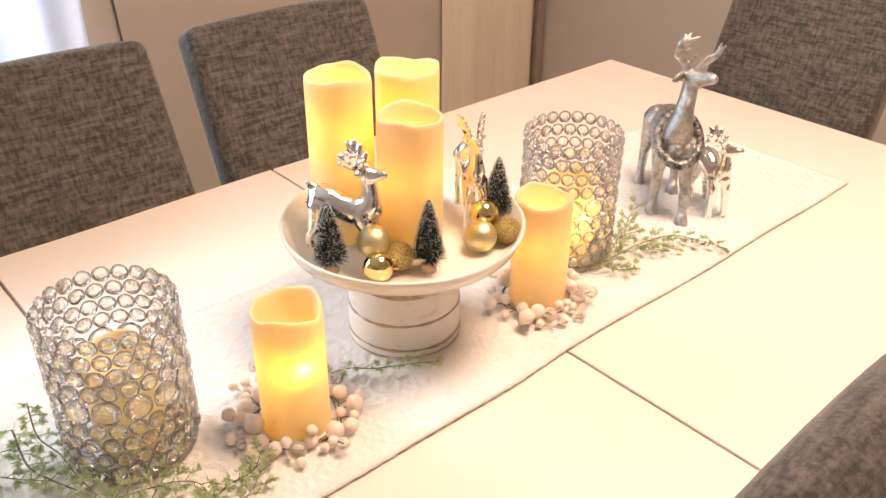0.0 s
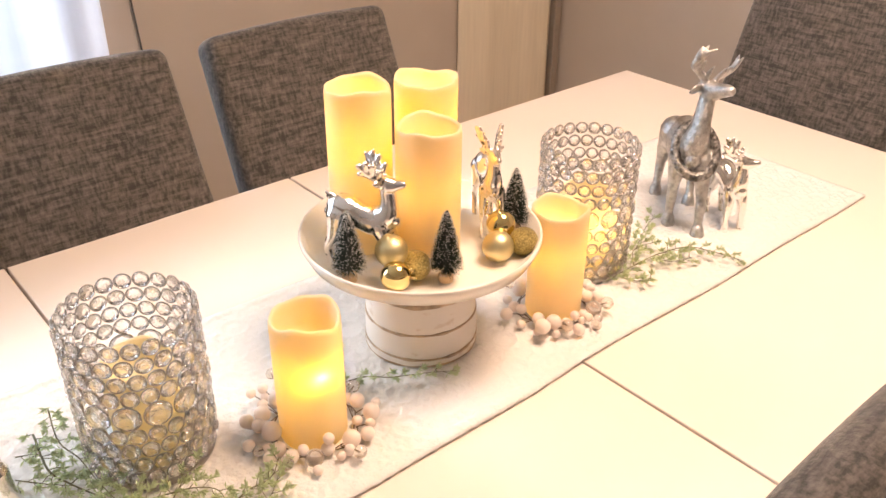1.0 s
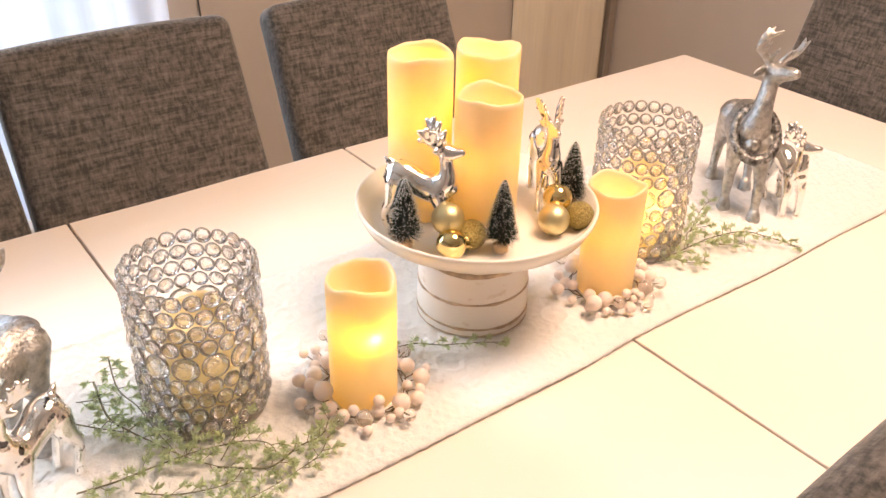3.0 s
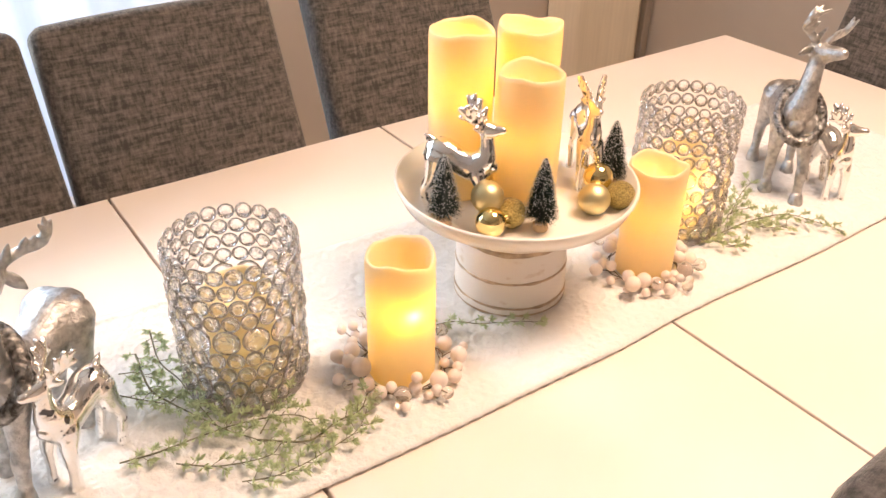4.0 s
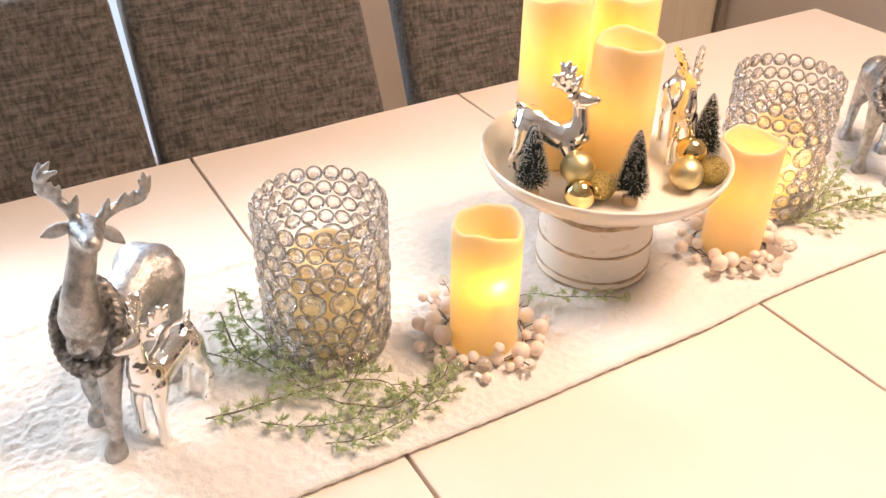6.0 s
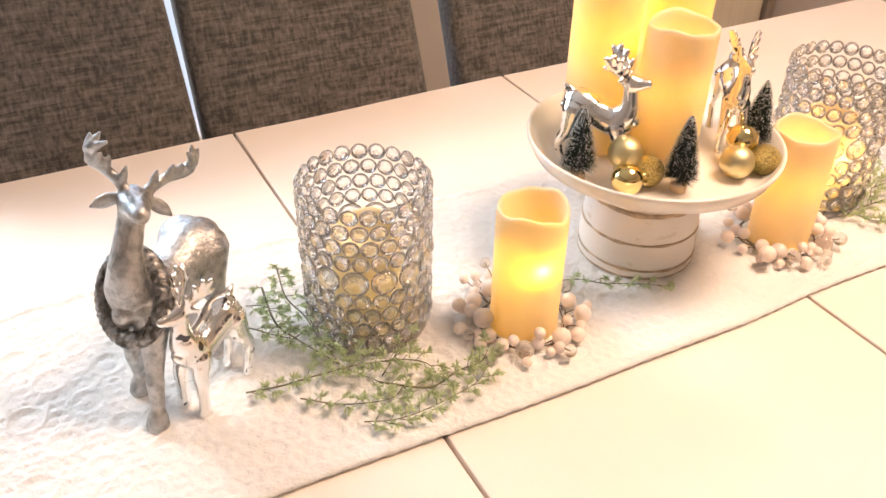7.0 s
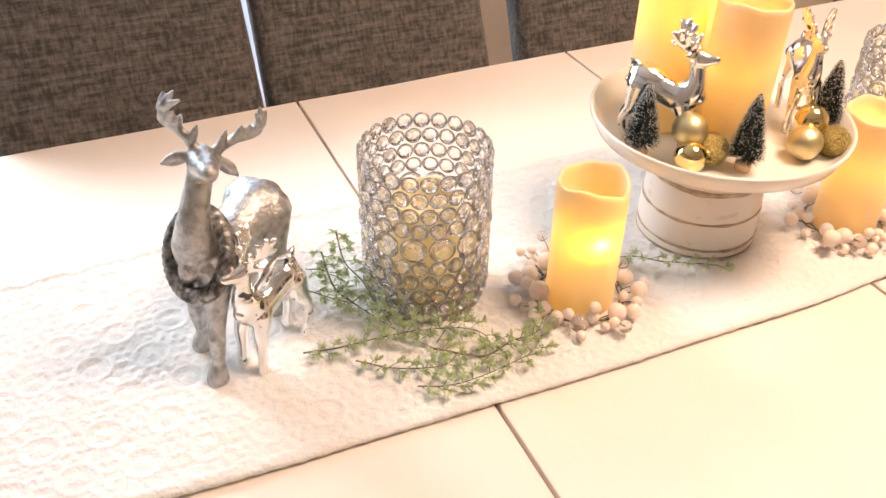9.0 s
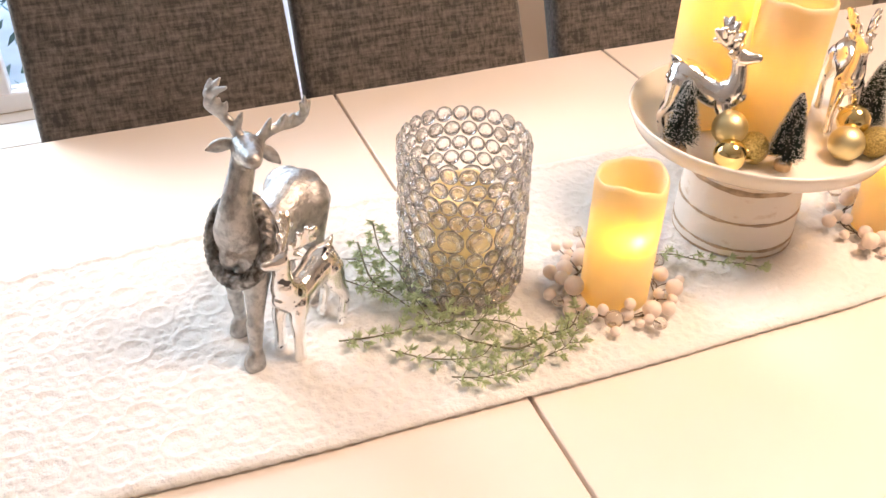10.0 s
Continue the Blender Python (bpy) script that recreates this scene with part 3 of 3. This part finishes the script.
def fawn_mesh(turn):
    a = radians(turn)
    h, s = Vector((math.cos(a), math.sin(a), 0)), Vector((-math.sin(a), math.cos(a), 0))
    hb = Vector((0.026, 0, 0.113))

    def at(f, l, z, r):
        p = hb + f * h + l * s + Vector((0, 0, z))
        return (p.x, p.y, p.z, r)
    tubes = [
        ([(-0.053, 0, 0.074, 0.008), (-0.045, 0, 0.078, 0.0165), (-0.033, 0, 0.078, 0.0188), (-0.012, 0, 0.071, 0.0162), (0.008, 0, 0.066, 0.0172), (0.022, 0, 0.066, 0.0172), (0.034, 0, 0.070, 0.010)], 0.95),
        ([(0.016, 0, 0.066, 0.018), (0.027, 0, 0.080, 0.0142), (0.029, 0, 0.094, 0.0100), (0.027, 0, 0.108, 0.0088)], 0.95),
        ([at(-0.007, 0, 0.001, 0.006), at(0.0, 0, 0.001, 0.0108), at(0.008, 0, 0.001, 0.0092), at(0.016, 0, 0.002, 0.0066), at(0.022, 0, 0.003, 0.0052)], 0.9),
        ([(-0.046, 0, 0.090, 0.006), (-0.054, 0, 0.096, 0.0045), (-0.059, 0, 0.099, 0.0018)], 0.8),
    ]
    for d in (-1, 1):
        tubes.append(([(0.018, d * 0.009, 0.062, 0.011), (0.027, d * 0.012, 0.042, 0.0076), (0.029, d * 0.013, 0.020, 0.0056), (0.030, d * 0.013, 0.007, 0.0060), (0.031, d * 0.013, 0, 0.0068)], 1))
        tubes.append(([(-0.040, d * 0.008, 0.074, 0.0145), (-0.045, d * 0.012, 0.052, 0.0095), (-0.055, d * 0.013, 0.032, 0.0058), (-0.049, d * 0.013, 0.010, 0.0052), (-0.047, d * 0.013, 0, 0.0064)], 1))
        tubes.append(([at(-0.004, d * 0.006, 0.004, 0.003), at(-0.009, d * 0.013, 0.007, 0.0044), at(-0.013, d * 0.018, 0.009, 0.0014)], 0.6))
        tubes.append(([at(0.0, d * 0.004, 0.006, 0.0046), at(-0.011, d * 0.008, 0.013, 0.0056), at(-0.021, d * 0.013, 0.021, 0.0060), at(-0.031, d * 0.018, 0.031, 0.0034)], 0.7))
        for root_at, tip in (((-0.008, 0.007, 0.011), (-0.004, 0.010, 0.022)), ((-0.016, 0.011, 0.018), (-0.013, 0.014, 0.030)), ((-0.022, 0.013, 0.022), (-0.022, 0.017, 0.034)), ((-0.020, 0.013, 0.020), (-0.031, 0.016, 0.020))):
            tubes.append(([at(root_at[0], d * root_at[1], root_at[2], 0.0044), at(tip[0], d * tip[1], tip[2], 0.0030)], 1))
    tubes = [([(0.82 * x, y, z, r) for x, y, z, r in pts], q) for pts, q in tubes]
    return cast("fawn_figure", tubes, 0.0013, CHROME, rounds=2)


def figure(name, me, x, y, z, rz, label, size=(1, 1, 1)):
    ob = new(name, me)
    ob.matrix_basis = pose(x, y, z, 0, 0, rz) @ Matrix.Diagonal((*size, 1))
    return tagged(ob, label, "deer figurine", "deer figurines")


stag = stag_mesh()
figure("stag_figurine", stag, -0.706, 0.214, CLOTH, 225, "antique pewter stag statuette with a wreath round its neck")
figure("stag_figurine", stag, 0.436, 0.167, CLOTH, 222, "antique pewter stag statuette with a wreath round its neck")
figure("fawn_figurine", fawn_mesh(-8), -0.688, 0.160, CLOTH, 214, "small worn mirrored silver deer beside a pewter stag", (1.06, 1.06, 1.06))
figure("fawn_figurine", fawn_mesh(62), 0.462, 0.092, CLOTH, 240, "small mirrored silver deer beside a pewter stag", (1.03, 1.03, 1.03))
figure("fawn_figurine", fawn_mesh(0), -0.208, 0.170, DECK, -50, "small mirrored silver deer on the cream dish", (1.04, 1.04, 1.0))
figure("fawn_figurine", fawn_mesh(6), -0.027, 0.156, DECK, 237, "small mirrored silver deer on the cream dish by candles", (1.05, 0.86, 0.97))


# ---------- crystal candle holders ----------
def crystal_mesh(r, depth, n=9):
    bm = bmesh.new()
    rings = []
    for rr, y in ((0.52 * r, -depth), (0.86 * r, -0.55 * depth), (r, 0), (0.86 * r, 0.55 * depth), (0.52 * r, depth)):
        off = 0.5 if abs(y) == 0.55 * depth else 0
        rings.append([bm.verts.new((rr * math.cos((k + off) * math.tau / n), y, rr * math.sin((k + off) * math.tau / n))) for k in range(n)])
    for a, b in zip(rings, rings[1:]):
        for k in range(n):
            bm.faces.new((a[k], a[(k + 1) % n], b[(k + 1) % n], b[k]))
    bm.faces.new(rings[0][::-1])
    bm.faces.new(rings[-1])
    bmesh.ops.recalc_face_normals(bm, faces=bm.faces)
    return mesh_of("crystal", bm, GLASS, False)


def ring_mesh(r, thin):
    bm = bmesh.new()
    n, k = 18, 5
    vs = [[bm.verts.new(((r + thin * math.cos(math.tau * j / k)) * math.cos(math.tau * i / n), 1.6 * thin * math.sin(math.tau * j / k), (r + thin * math.cos(math.tau * j / k)) * math.sin(math.tau * i / n))) for j in range(k)] for i in range(n)]
    for i in range(n):
        for j in range(k):
            bm.faces.new((vs[i][j], vs[(i + 1) % n][j], vs[(i + 1) % n][(j + 1) % k], vs[i][(j + 1) % k]))
    bmesh.ops.recalc_face_normals(bm, faces=bm.faces)
    return mesh_of("bezel_ring", bm, RING)


SMALL, BIG = (crystal_mesh(0.0088, 0.0046), ring_mesh(0.0091, 0.00068)), (crystal_mesh(0.0138, 0.0055), ring_mesh(0.0141, 0.0008))


def crystal_holder(x, y, rz, label, R=0.0675, step=0.0188):
    ob = root("crystal_candle_holder", x, y, CLOTH, rz, label, "candle holder", "crystal candle holders")
    part("base_plate", lathe([(0, 0), (R * 0.98, 0), (R, 0.002), (R, 0.009), (R * 0.96, 0.0105), (0, 0.0105)], 48), RING, ob, "flat silver base plate")
    z = 0.0105 + 0.0095
    rg = random.Random(8)
    for row in range(9):
        big = row == 4
        n = 14 if big else 22
        if big:
            z += 0.0052
        me_c, me_r = BIG if big else SMALL
        for k in range(n):
            a = math.tau * (k + 0.5 * (row % 2)) / n
            m = pose(R * math.cos(a), R * math.sin(a), z, rg.uniform(-7, 7), rg.uniform(0, 40), math.degrees(a) + 90 + rg.uniform(-5, 5))
            piece("crystal", me_c, ob, m)
            piece("bezel_ring", me_r, ob, pose(R * math.cos(a), R * math.sin(a), z, rg.uniform(-4, 4), 0, math.degrees(a) + 90))
        z += step + (0.0052 if big else 0)
    return ob


crystal_holder(-0.495, 0.195, 5, "round crystal beaded candle holder beside green sprigs")
crystal_holder(0.178, 0.162, 20, "round crystal beaded candle holder with a glowing candle", 0.0672, 0.0203)
# weak bulb and light added inside to brighten wax left brown behind the crystals
candle(-0.495, 0.195, CLOTH + 0.0105, 0.038, 0.115, 40, "cream pillar candle inside the crystal holder, brightened by an added bulb", (0, 0, 0.06), 0.012, mat=WAX_PALE, group="candles in holders")
candle(0.178, 0.162, CLOTH + 0.0105, 0.038, 0.115, 10, "glowing amber pillar candle inside the crystal holder", (0.0, -0.015, 0.06), 0.22, group="candles in holders")


# ---------- berry wreaths ----------
def wreath(x, y, r_in, berries, label, seed, fill):
    ob = root("berry_wreath", x, y, CLOTH, label=label, category="berry wreath", group="berry wreaths")
    rg = random.Random(seed)
    bm = bmesh.new()
    for turn in range(2):
        pts = [((r_in + 0.010 + 0.003 * math.sin(5 * a + turn * 2)) * math.cos(a), (r_in + 0.010 + 0.003 * math.sin(5 * a + turn * 2)) * math.sin(a), 0.004 + 0.0015 * math.sin(4 * a + turn * 3), 0.0008) for a in [math.tau * i / 30 for i in range(31)]]
        add_tube(bm, pts, 6, 1)
    part("twig_ring", bm, TWIG, ob, "thin brown twisted twig ring")
    sphere = bmesh.new()
    add_ball(sphere, (0, 0, 0), 1.0, 18, 12)
    me = mesh_of("berry", sphere, BERRY)
    bead = bmesh.new()
    add_ball(bead, (0, 0, 0), 1.0, 14, 10)
    me_b = mesh_of("bead", bead, BEAD)
    placed = [(bx - x, by - y, bz - CLOTH, br) for bx, by, bz, br in berries]
    placed = [(bx, by, bz + 0.15 * br, 1.15 * br) for bx, by, bz, br in placed]
    for k in range(fill):
        a = rg.uniform(0, math.tau)
        br = rg.uniform(0.0055, 0.0108)
        d = r_in + rg.uniform(0.009, 0.038)
        placed.append((d * math.cos(a), d * math.sin(a), br * rg.uniform(1.0, 2.2), br))
    kept = []
    for bx, by, bz, br in placed:
        d = math.hypot(bx, by)
        if d < r_in + br:
            bx, by = bx / d * (r_in + br + 0.0005), by / d * (r_in + br + 0.0005)
        if any((bx - c[0]) ** 2 + (by - c[1]) ** 2 + (bz - c[2]) ** 2 < (0.86 * (br + c[3])) ** 2 for c in kept):
            continue
        kept.append((bx, by, bz, br))
    for i, (bx, by, bz, br) in enumerate(kept):
        clear = i % 6 == 5
        m = pose(bx, by, bz, rg.uniform(0, 180), rg.uniform(0, 180), 0) @ Matrix.Diagonal((br, br, br * rg.uniform(0.94, 1.06), 1))
        piece("bead" if clear else "berry", me_b if clear else me, ob, m, "small clear glass bead" if clear else "")
        if bz > 1.3 * br:
            st = bmesh.new()
            d = math.hypot(bx, by)
            add_tube(st, [(bx, by, bz, 0.0006), (bx / d * (d + r_in) / 2, by / d * (d + r_in) / 2, bz * 0.6, 0.0006), (bx / d * (r_in + 0.010), by / d * (r_in + 0.010), 0.004, 0.0007)], 5, 2)
            part("stalk", st, TWIG, ob)
    return ob


wreath(-0.341, 0.107, 0.0392, [(-0.321, 0.185, 0.771, 0.0069), (-0.372, 0.168, 0.768, 0.0057), (-0.38, 0.155, 0.767, 0.0086), (-0.397, 0.152, 0.764, 0.0057), (-0.386, 0.138, 0.764, 0.0057), (-0.347, 0.187, 0.790, 0.0058), (-0.377, 0.184, 0.778, 0.0052), (-0.362, 0.183, 0.778, 0.0055), (-0.385, 0.150, 0.779, 0.0098), (-0.404, 0.147, 0.775, 0.0072), (-0.391, 0.112, 0.777, 0.0100), (-0.397, 0.132, 0.775, 0.0070), (-0.273, 0.123, 0.772, 0.0068), (-0.286, 0.098, 0.774, 0.0078), (-0.283, 0.074, 0.771, 0.0090), (-0.378, 0.122, 0.772, 0.0092), (-0.397, 0.111, 0.764, 0.0057), (-0.395, 0.094, 0.766, 0.0075), (-0.389, 0.076, 0.765, 0.0069), (-0.349, 0.066, 0.778, 0.0057), (-0.339, 0.062, 0.780, 0.0075), (-0.373, 0.055, 0.768, 0.0092), (-0.352, 0.062, 0.765, 0.0069), (-0.343, 0.052, 0.765, 0.0069), (-0.346, 0.044, 0.763, 0.0046), (-0.325, 0.054, 0.768, 0.0092), (-0.305, 0.051, 0.766, 0.0075), (-0.278, 0.108, 0.764, 0.0057), (-0.278, 0.084, 0.767, 0.0086), (-0.288, 0.081, 0.775, 0.0063), (-0.282, 0.066, 0.765, 0.0063), (-0.275, 0.134, 0.765, 0.0063)], "blush white berry wreath round the lit candle", 4, 100)
wreath(0.051, 0.099, 0.0392, [(0.010, 0.148, 0.764, 0.0057), (0.003, 0.128, 0.765, 0.0069), (0.021, 0.07, 0.768, 0.0092), (0.045, 0.055, 0.772, 0.0057), (0.065, 0.055, 0.764, 0.0057), (0.080, 0.050, 0.769, 0.0098), (0.041, 0.05, 0.764, 0.0057), (0.110, 0.068, 0.767, 0.008), (0.118, 0.088, 0.770, 0.0057), (0.112, 0.108, 0.775, 0.008), (0.106, 0.080, 0.763, 0.0052), (0.054, 0.047, 0.763, 0.0046), (0.075, 0.036, 0.763, 0.0052)], "pearl white berry wreath round a pillar candle", 9, 120)


# ---------- bottle brush trees ----------
def brush_tree(x, y, rz, h=0.086, seed=1):
    ob = root("bottle_brush_tree", x, y, DECK, rz, "dark green frosted bottle brush tree on a wooden disc", "miniature tree", "bottle brush trees")
    part("base", lathe([(0, 0), (0.0088, 0), (0.0092, 0.001), (0.0092, 0.0085), (0.0086, 0.0095), (0, 0.0095)], 28), PALE_WOOD, ob, "pale wooden disc base")
    bm = bmesh.new()
    add_tube(bm, [(0, 0, 0.009, 0.0012), (0, 0, h * 0.5, 0.0010), (0, 0, h, 0.0006)], 6, 2)
    part("wire_trunk", bm, TWIG, ob)
    rg = random.Random(seed)
    green, white = bmesh.new(), bmesh.new()
    total = 5200
    for i in range(total):
        u = i / total
        z0 = 0.016 + (h - 0.016) * (1 - (1 - u) ** 1.25)
        a = u * 11 * math.tau + (math.pi if i % 2 else 0) + rg.gauss(0, 0.30)
        w = 1 - (z0 - 0.016) / (h - 0.016)
        reach = (0.0222 * w ** 0.8 + 0.0020) * rg.uniform(0.82, 1.06)
        d = Vector((math.cos(a), math.sin(a), rg.uniform(-0.18, 0.22)))
        tip = Vector((0, 0, z0)) + reach * d
        s = Vector((-math.sin(a), math.cos(a), 0)) * 0.00042
        t = Vector((0, 0, 0.00042))
        b = Vector((0, 0, z0))
        q = [green.verts.new(p) for p in (b + s, b - s, b + t * 1.5, tip)]
        for f in ((0, 1, 3), (1, 2, 3), (2, 0, 3)):
            green.faces.new([q[j] for j in f])
        if rg.random() < 0.22:
            c = Vector((0, 0, z0)) + reach * rg.uniform(0.9, 1.02) * d
            k = rg.uniform(0.0005, 0.0008)
            v = [white.verts.new(c + k * Vector(o)) for o in ((1, 0, -0.6), (-0.5, 0.86, -0.6), (-0.5, -0.86, -0.6), (0, 0, 1))]
            for f in ((0, 1, 3), (1, 2, 3), (2, 0, 3), (0, 2, 1)):
                white.faces.new([v[j] for j in f])
    part("bristles", green, BRISTLE, ob, "dark green wire bristles", False)
    part("frost", white, FROST, ob, "white frosted bristle tips", False)
    return ob


brush_tree(-0.243, 0.164, 0, 0.088, 1)
brush_tree(-0.155, 0.092, 40, 0.092, 2)
brush_tree(-0.009, 0.126, 80, 0.090, 3)


# ---------- baubles ----------
def bauble(x, y, r, mat, tilt, rz, label, z=None):
    ob = root("bauble", x, y, (z or DECK + r + 0.0005), rz, label, "bauble", "gold baubles")
    bm = bmesh.new()
    add_ball(bm, (0, 0, 0), r, 40, 24)
    ball = part("ball", bm, mat, ob)
    cap = part("cap", lathe([(0, r + 0.004), (0.0028, r + 0.004), (0.0030, r - 0.0002), (0.0042, r - 0.0008)], 16), GOLD_SHINY, ob, "small gold crown cap")
    lp = bmesh.new()
    add_tube(lp, [(0.0022 * math.cos(a), 0, r + 0.0058 + 0.0022 * math.sin(a), 0.0004) for a in [math.tau * i / 12 for i in range(13)]], 5, 1)
    part("loop", lp, GOLD_SHINY, cap)
    for o in (ball, cap):
        o.matrix_basis = pose(0, 0, 0, tilt)
    return ob


bauble(-0.203, 0.134, 0.0196, GOLD_MATTE, -50, -20, "satin gold bauble with a small cap", DECK + 0.039)
bauble(-0.214, 0.112, 0.0182, GOLD_SHINY, 100, 60, "mirror polished gold bauble on the dish")
bauble(-0.181, 0.116, 0.0182, GOLD_GLITTER, 80, -60, "glittered gold bauble on the dish")
bauble(-0.053, 0.106, 0.0184, GOLD_SHINY, 80, 180, "mirror polished gold bauble on the dish", DECK + 0.034)
bauble(-0.077, 0.085, 0.0196, GOLD_MATTE, 100, 130, "satin gold bauble with a small cap")
bauble(-0.042, 0.076, 0.0182, GOLD_GLITTER, 90, -100, "glittered gold bauble on the dish")


# ---------- greenery ----------
def sprig(label, stems, seed, density=1.0, reach=0.016):
    ob = root("greenery_sprig", 0, 0, 0, label=label, category="greenery", group="greenery sprigs")
    rg = random.Random(seed)
    leaves = bmesh.new()

    def leaf(p, d, s):
        d = d.normalized()
        w = d.orthogonal().normalized()
        w = (Matrix.Rotation(rg.uniform(0, math.tau), 3, d) @ w)
        n = d.cross(w)
        q = [leaves.verts.new(v) for v in (p, p + 0.5 * s * d + 0.17 * s * w + 0.06 * s * n, p + s * d, p + 0.5 * s * d - 0.17 * s * w + 0.06 * s * n, p + 0.5 * s * d - 0.05 * s * n)]
        for f in ((0, 1, 4), (1, 2, 4), (2, 3, 4), (3, 0, 4)):
            leaves.faces.new([q[j] for j in f])
    for pts, thick in stems:
        bm = bmesh.new()
        path = smooth_path(pts, 8)
        add_tube(bm, [(*p[:3], thick * (1 - 0.6 * i / len(path))) for i, p in enumerate(path)], 6, 1)
        pos = [Vector(p[:3].tolist()) for p in path]
        step = 0.0
        side = 1
        for a, b in zip(pos, pos[1:]):
            step += (b - a).length
            if step < 0.0068 / density:
                continue
            step = 0.0
            side = -side
            d = (b - a).normalized()
            out = (Vector((-d.y, d.x, 0)) * side * rg.uniform(0.5, 1.0) + d * rg.uniform(0.3, 0.8) + Vector((0, 0, rg.uniform(-0.1, 0.6)))).normalized()
            ln = reach * rg.uniform(0.5, 1.25)
            mid = a + 0.55 * ln * out
            end = a + ln * (out + 0.25 * d).normalized()
            end.z = max(end.z, CLOTH + 0.003)
            mid.z = max(mid.z, CLOTH + 0.003)
            add_tube(bm, [(*a, 0.0004), (*mid, 0.0004), (*end, 0.0002)], 4, 2)
            for c, e in ((mid, end - a), (end, end - mid), (a + 0.8 * (end - a), end - a)):
                for k in range(8):
                    v = e.normalized() + Vector((rg.gauss(0, 0.7), rg.gauss(0, 0.7), rg.gauss(0, 0.5)))
                    leaf(c, v, rg.uniform(0.0050, 0.0098))
    # stems of one sprig are one wired piece
        part("stem", bm, STEM, ob, "thin wired stem")
    fol = part("foliage", leaves, LEAF, ob, "tiny sage green needle leaves", False)
    tagged(fol, kind="stuff")
    return ob


Z = CLOTH + 0.006
sprig("sage green wired sprig curling round the crystal holder", [
    ([(-0.660, 0.136, Z), (-0.626, 0.126, Z + 0.003), (-0.593, 0.123, Z + 0.004), (-0.551, 0.117, Z + 0.006), (-0.522, 0.110, Z + 0.006), (-0.494, 0.100, Z + 0.006), (-0.476, 0.082, Z + 0.006), (-0.476, 0.057, Z + 0.004)], 0.0011),
    ([(-0.613, 0.103, Z), (-0.582, 0.076, Z + 0.002), (-0.548, 0.061, Z + 0.003), (-0.527, 0.059, Z + 0.003), (-0.512, 0.070, Z + 0.003)], 0.0009),
    ([(-0.533, 0.085, Z + 0.003), (-0.496, 0.056, Z + 0.004), (-0.477, 0.054, Z + 0.004), (-0.453, 0.060, Z + 0.006), (-0.425, 0.060, Z + 0.007), (-0.404, 0.078, Z + 0.008)], 0.0014),
    ([(-0.568, 0.044, Z), (-0.540, 0.033, Z), (-0.509, 0.030, Z + 0.001), (-0.468, 0.034, Z + 0.002), (-0.438, 0.040, Z + 0.004), (-0.412, 0.063, Z + 0.006)], 0.0008),
    ([(-0.597, 0.268, Z + 0.022), (-0.602, 0.208, Z + 0.018), (-0.590, 0.177, Z + 0.014), (-0.573, 0.146, Z + 0.010), (-0.555, 0.112, Z + 0.008), (-0.533, 0.085, Z + 0.004)], 0.0013),
    ([(-0.573, 0.284, Z + 0.036), (-0.582, 0.226, Z + 0.034), (-0.573, 0.192, Z + 0.028), (-0.569, 0.158, Z + 0.020), (-0.561, 0.120, Z + 0.010)], 0.0010),
    ([(-0.632, 0.222, Z + 0.012), (-0.610, 0.197, Z + 0.012), (-0.590, 0.177, Z + 0.012)], 0.0009),
    ([(-0.622, 0.252, Z + 0.016), (-0.604, 0.240, Z + 0.018), (-0.600, 0.225, Z + 0.018)], 0.0007),
    ([(-0.555, 0.112, Z + 0.006), (-0.545, 0.135, Z + 0.014), (-0.552, 0.150, Z + 0.022)], 0.0007),
    ([(-0.527, 0.090, Z + 0.005), (-0.495, 0.112, Z + 0.014), (-0.478, 0.113, Z + 0.022)], 0.0007),
], 3, 1.05, 0.015)
sprig("pale green wired sprig lying beside the crystal holder", [
    ([(0.157, 0.092, Z), (0.220, 0.091, Z + 0.003), (0.270, 0.087, Z + 0.005), (0.328, 0.072, Z + 0.004), (0.348, 0.039, Z + 0.003), (0.366, -0.006, Z)], 0.0011),
    ([(0.262, 0.120, Z + 0.003), (0.321, 0.148, Z + 0.008), (0.365, 0.163, Z + 0.010)], 0.0008),
    ([(0.220, 0.091, Z + 0.003), (0.255, 0.118, Z + 0.006), (0.300, 0.112, Z + 0.006)], 0.0008),
    ([(0.180, 0.086, Z + 0.002), (0.190, 0.062, Z + 0.002), (0.215, 0.052, Z + 0.001)], 0.0008),
    ([(0.257, 0.088, Z + 0.003), (0.275, 0.062, Z + 0.003), (0.310, 0.050, Z + 0.002)], 0.0008),
], 5, 1.0, 0.015)
sprig("thin green sprig tip lying before the pedestal", [
    ([(-0.290, 0.150, Z), (-0.249, 0.136, Z + 0.004), (-0.225, 0.112, Z + 0.006), (-0.190, 0.096, Z + 0.004), (-0.150, 0.076, Z)], 0.0009),
], 6, 0.7, 0.013)
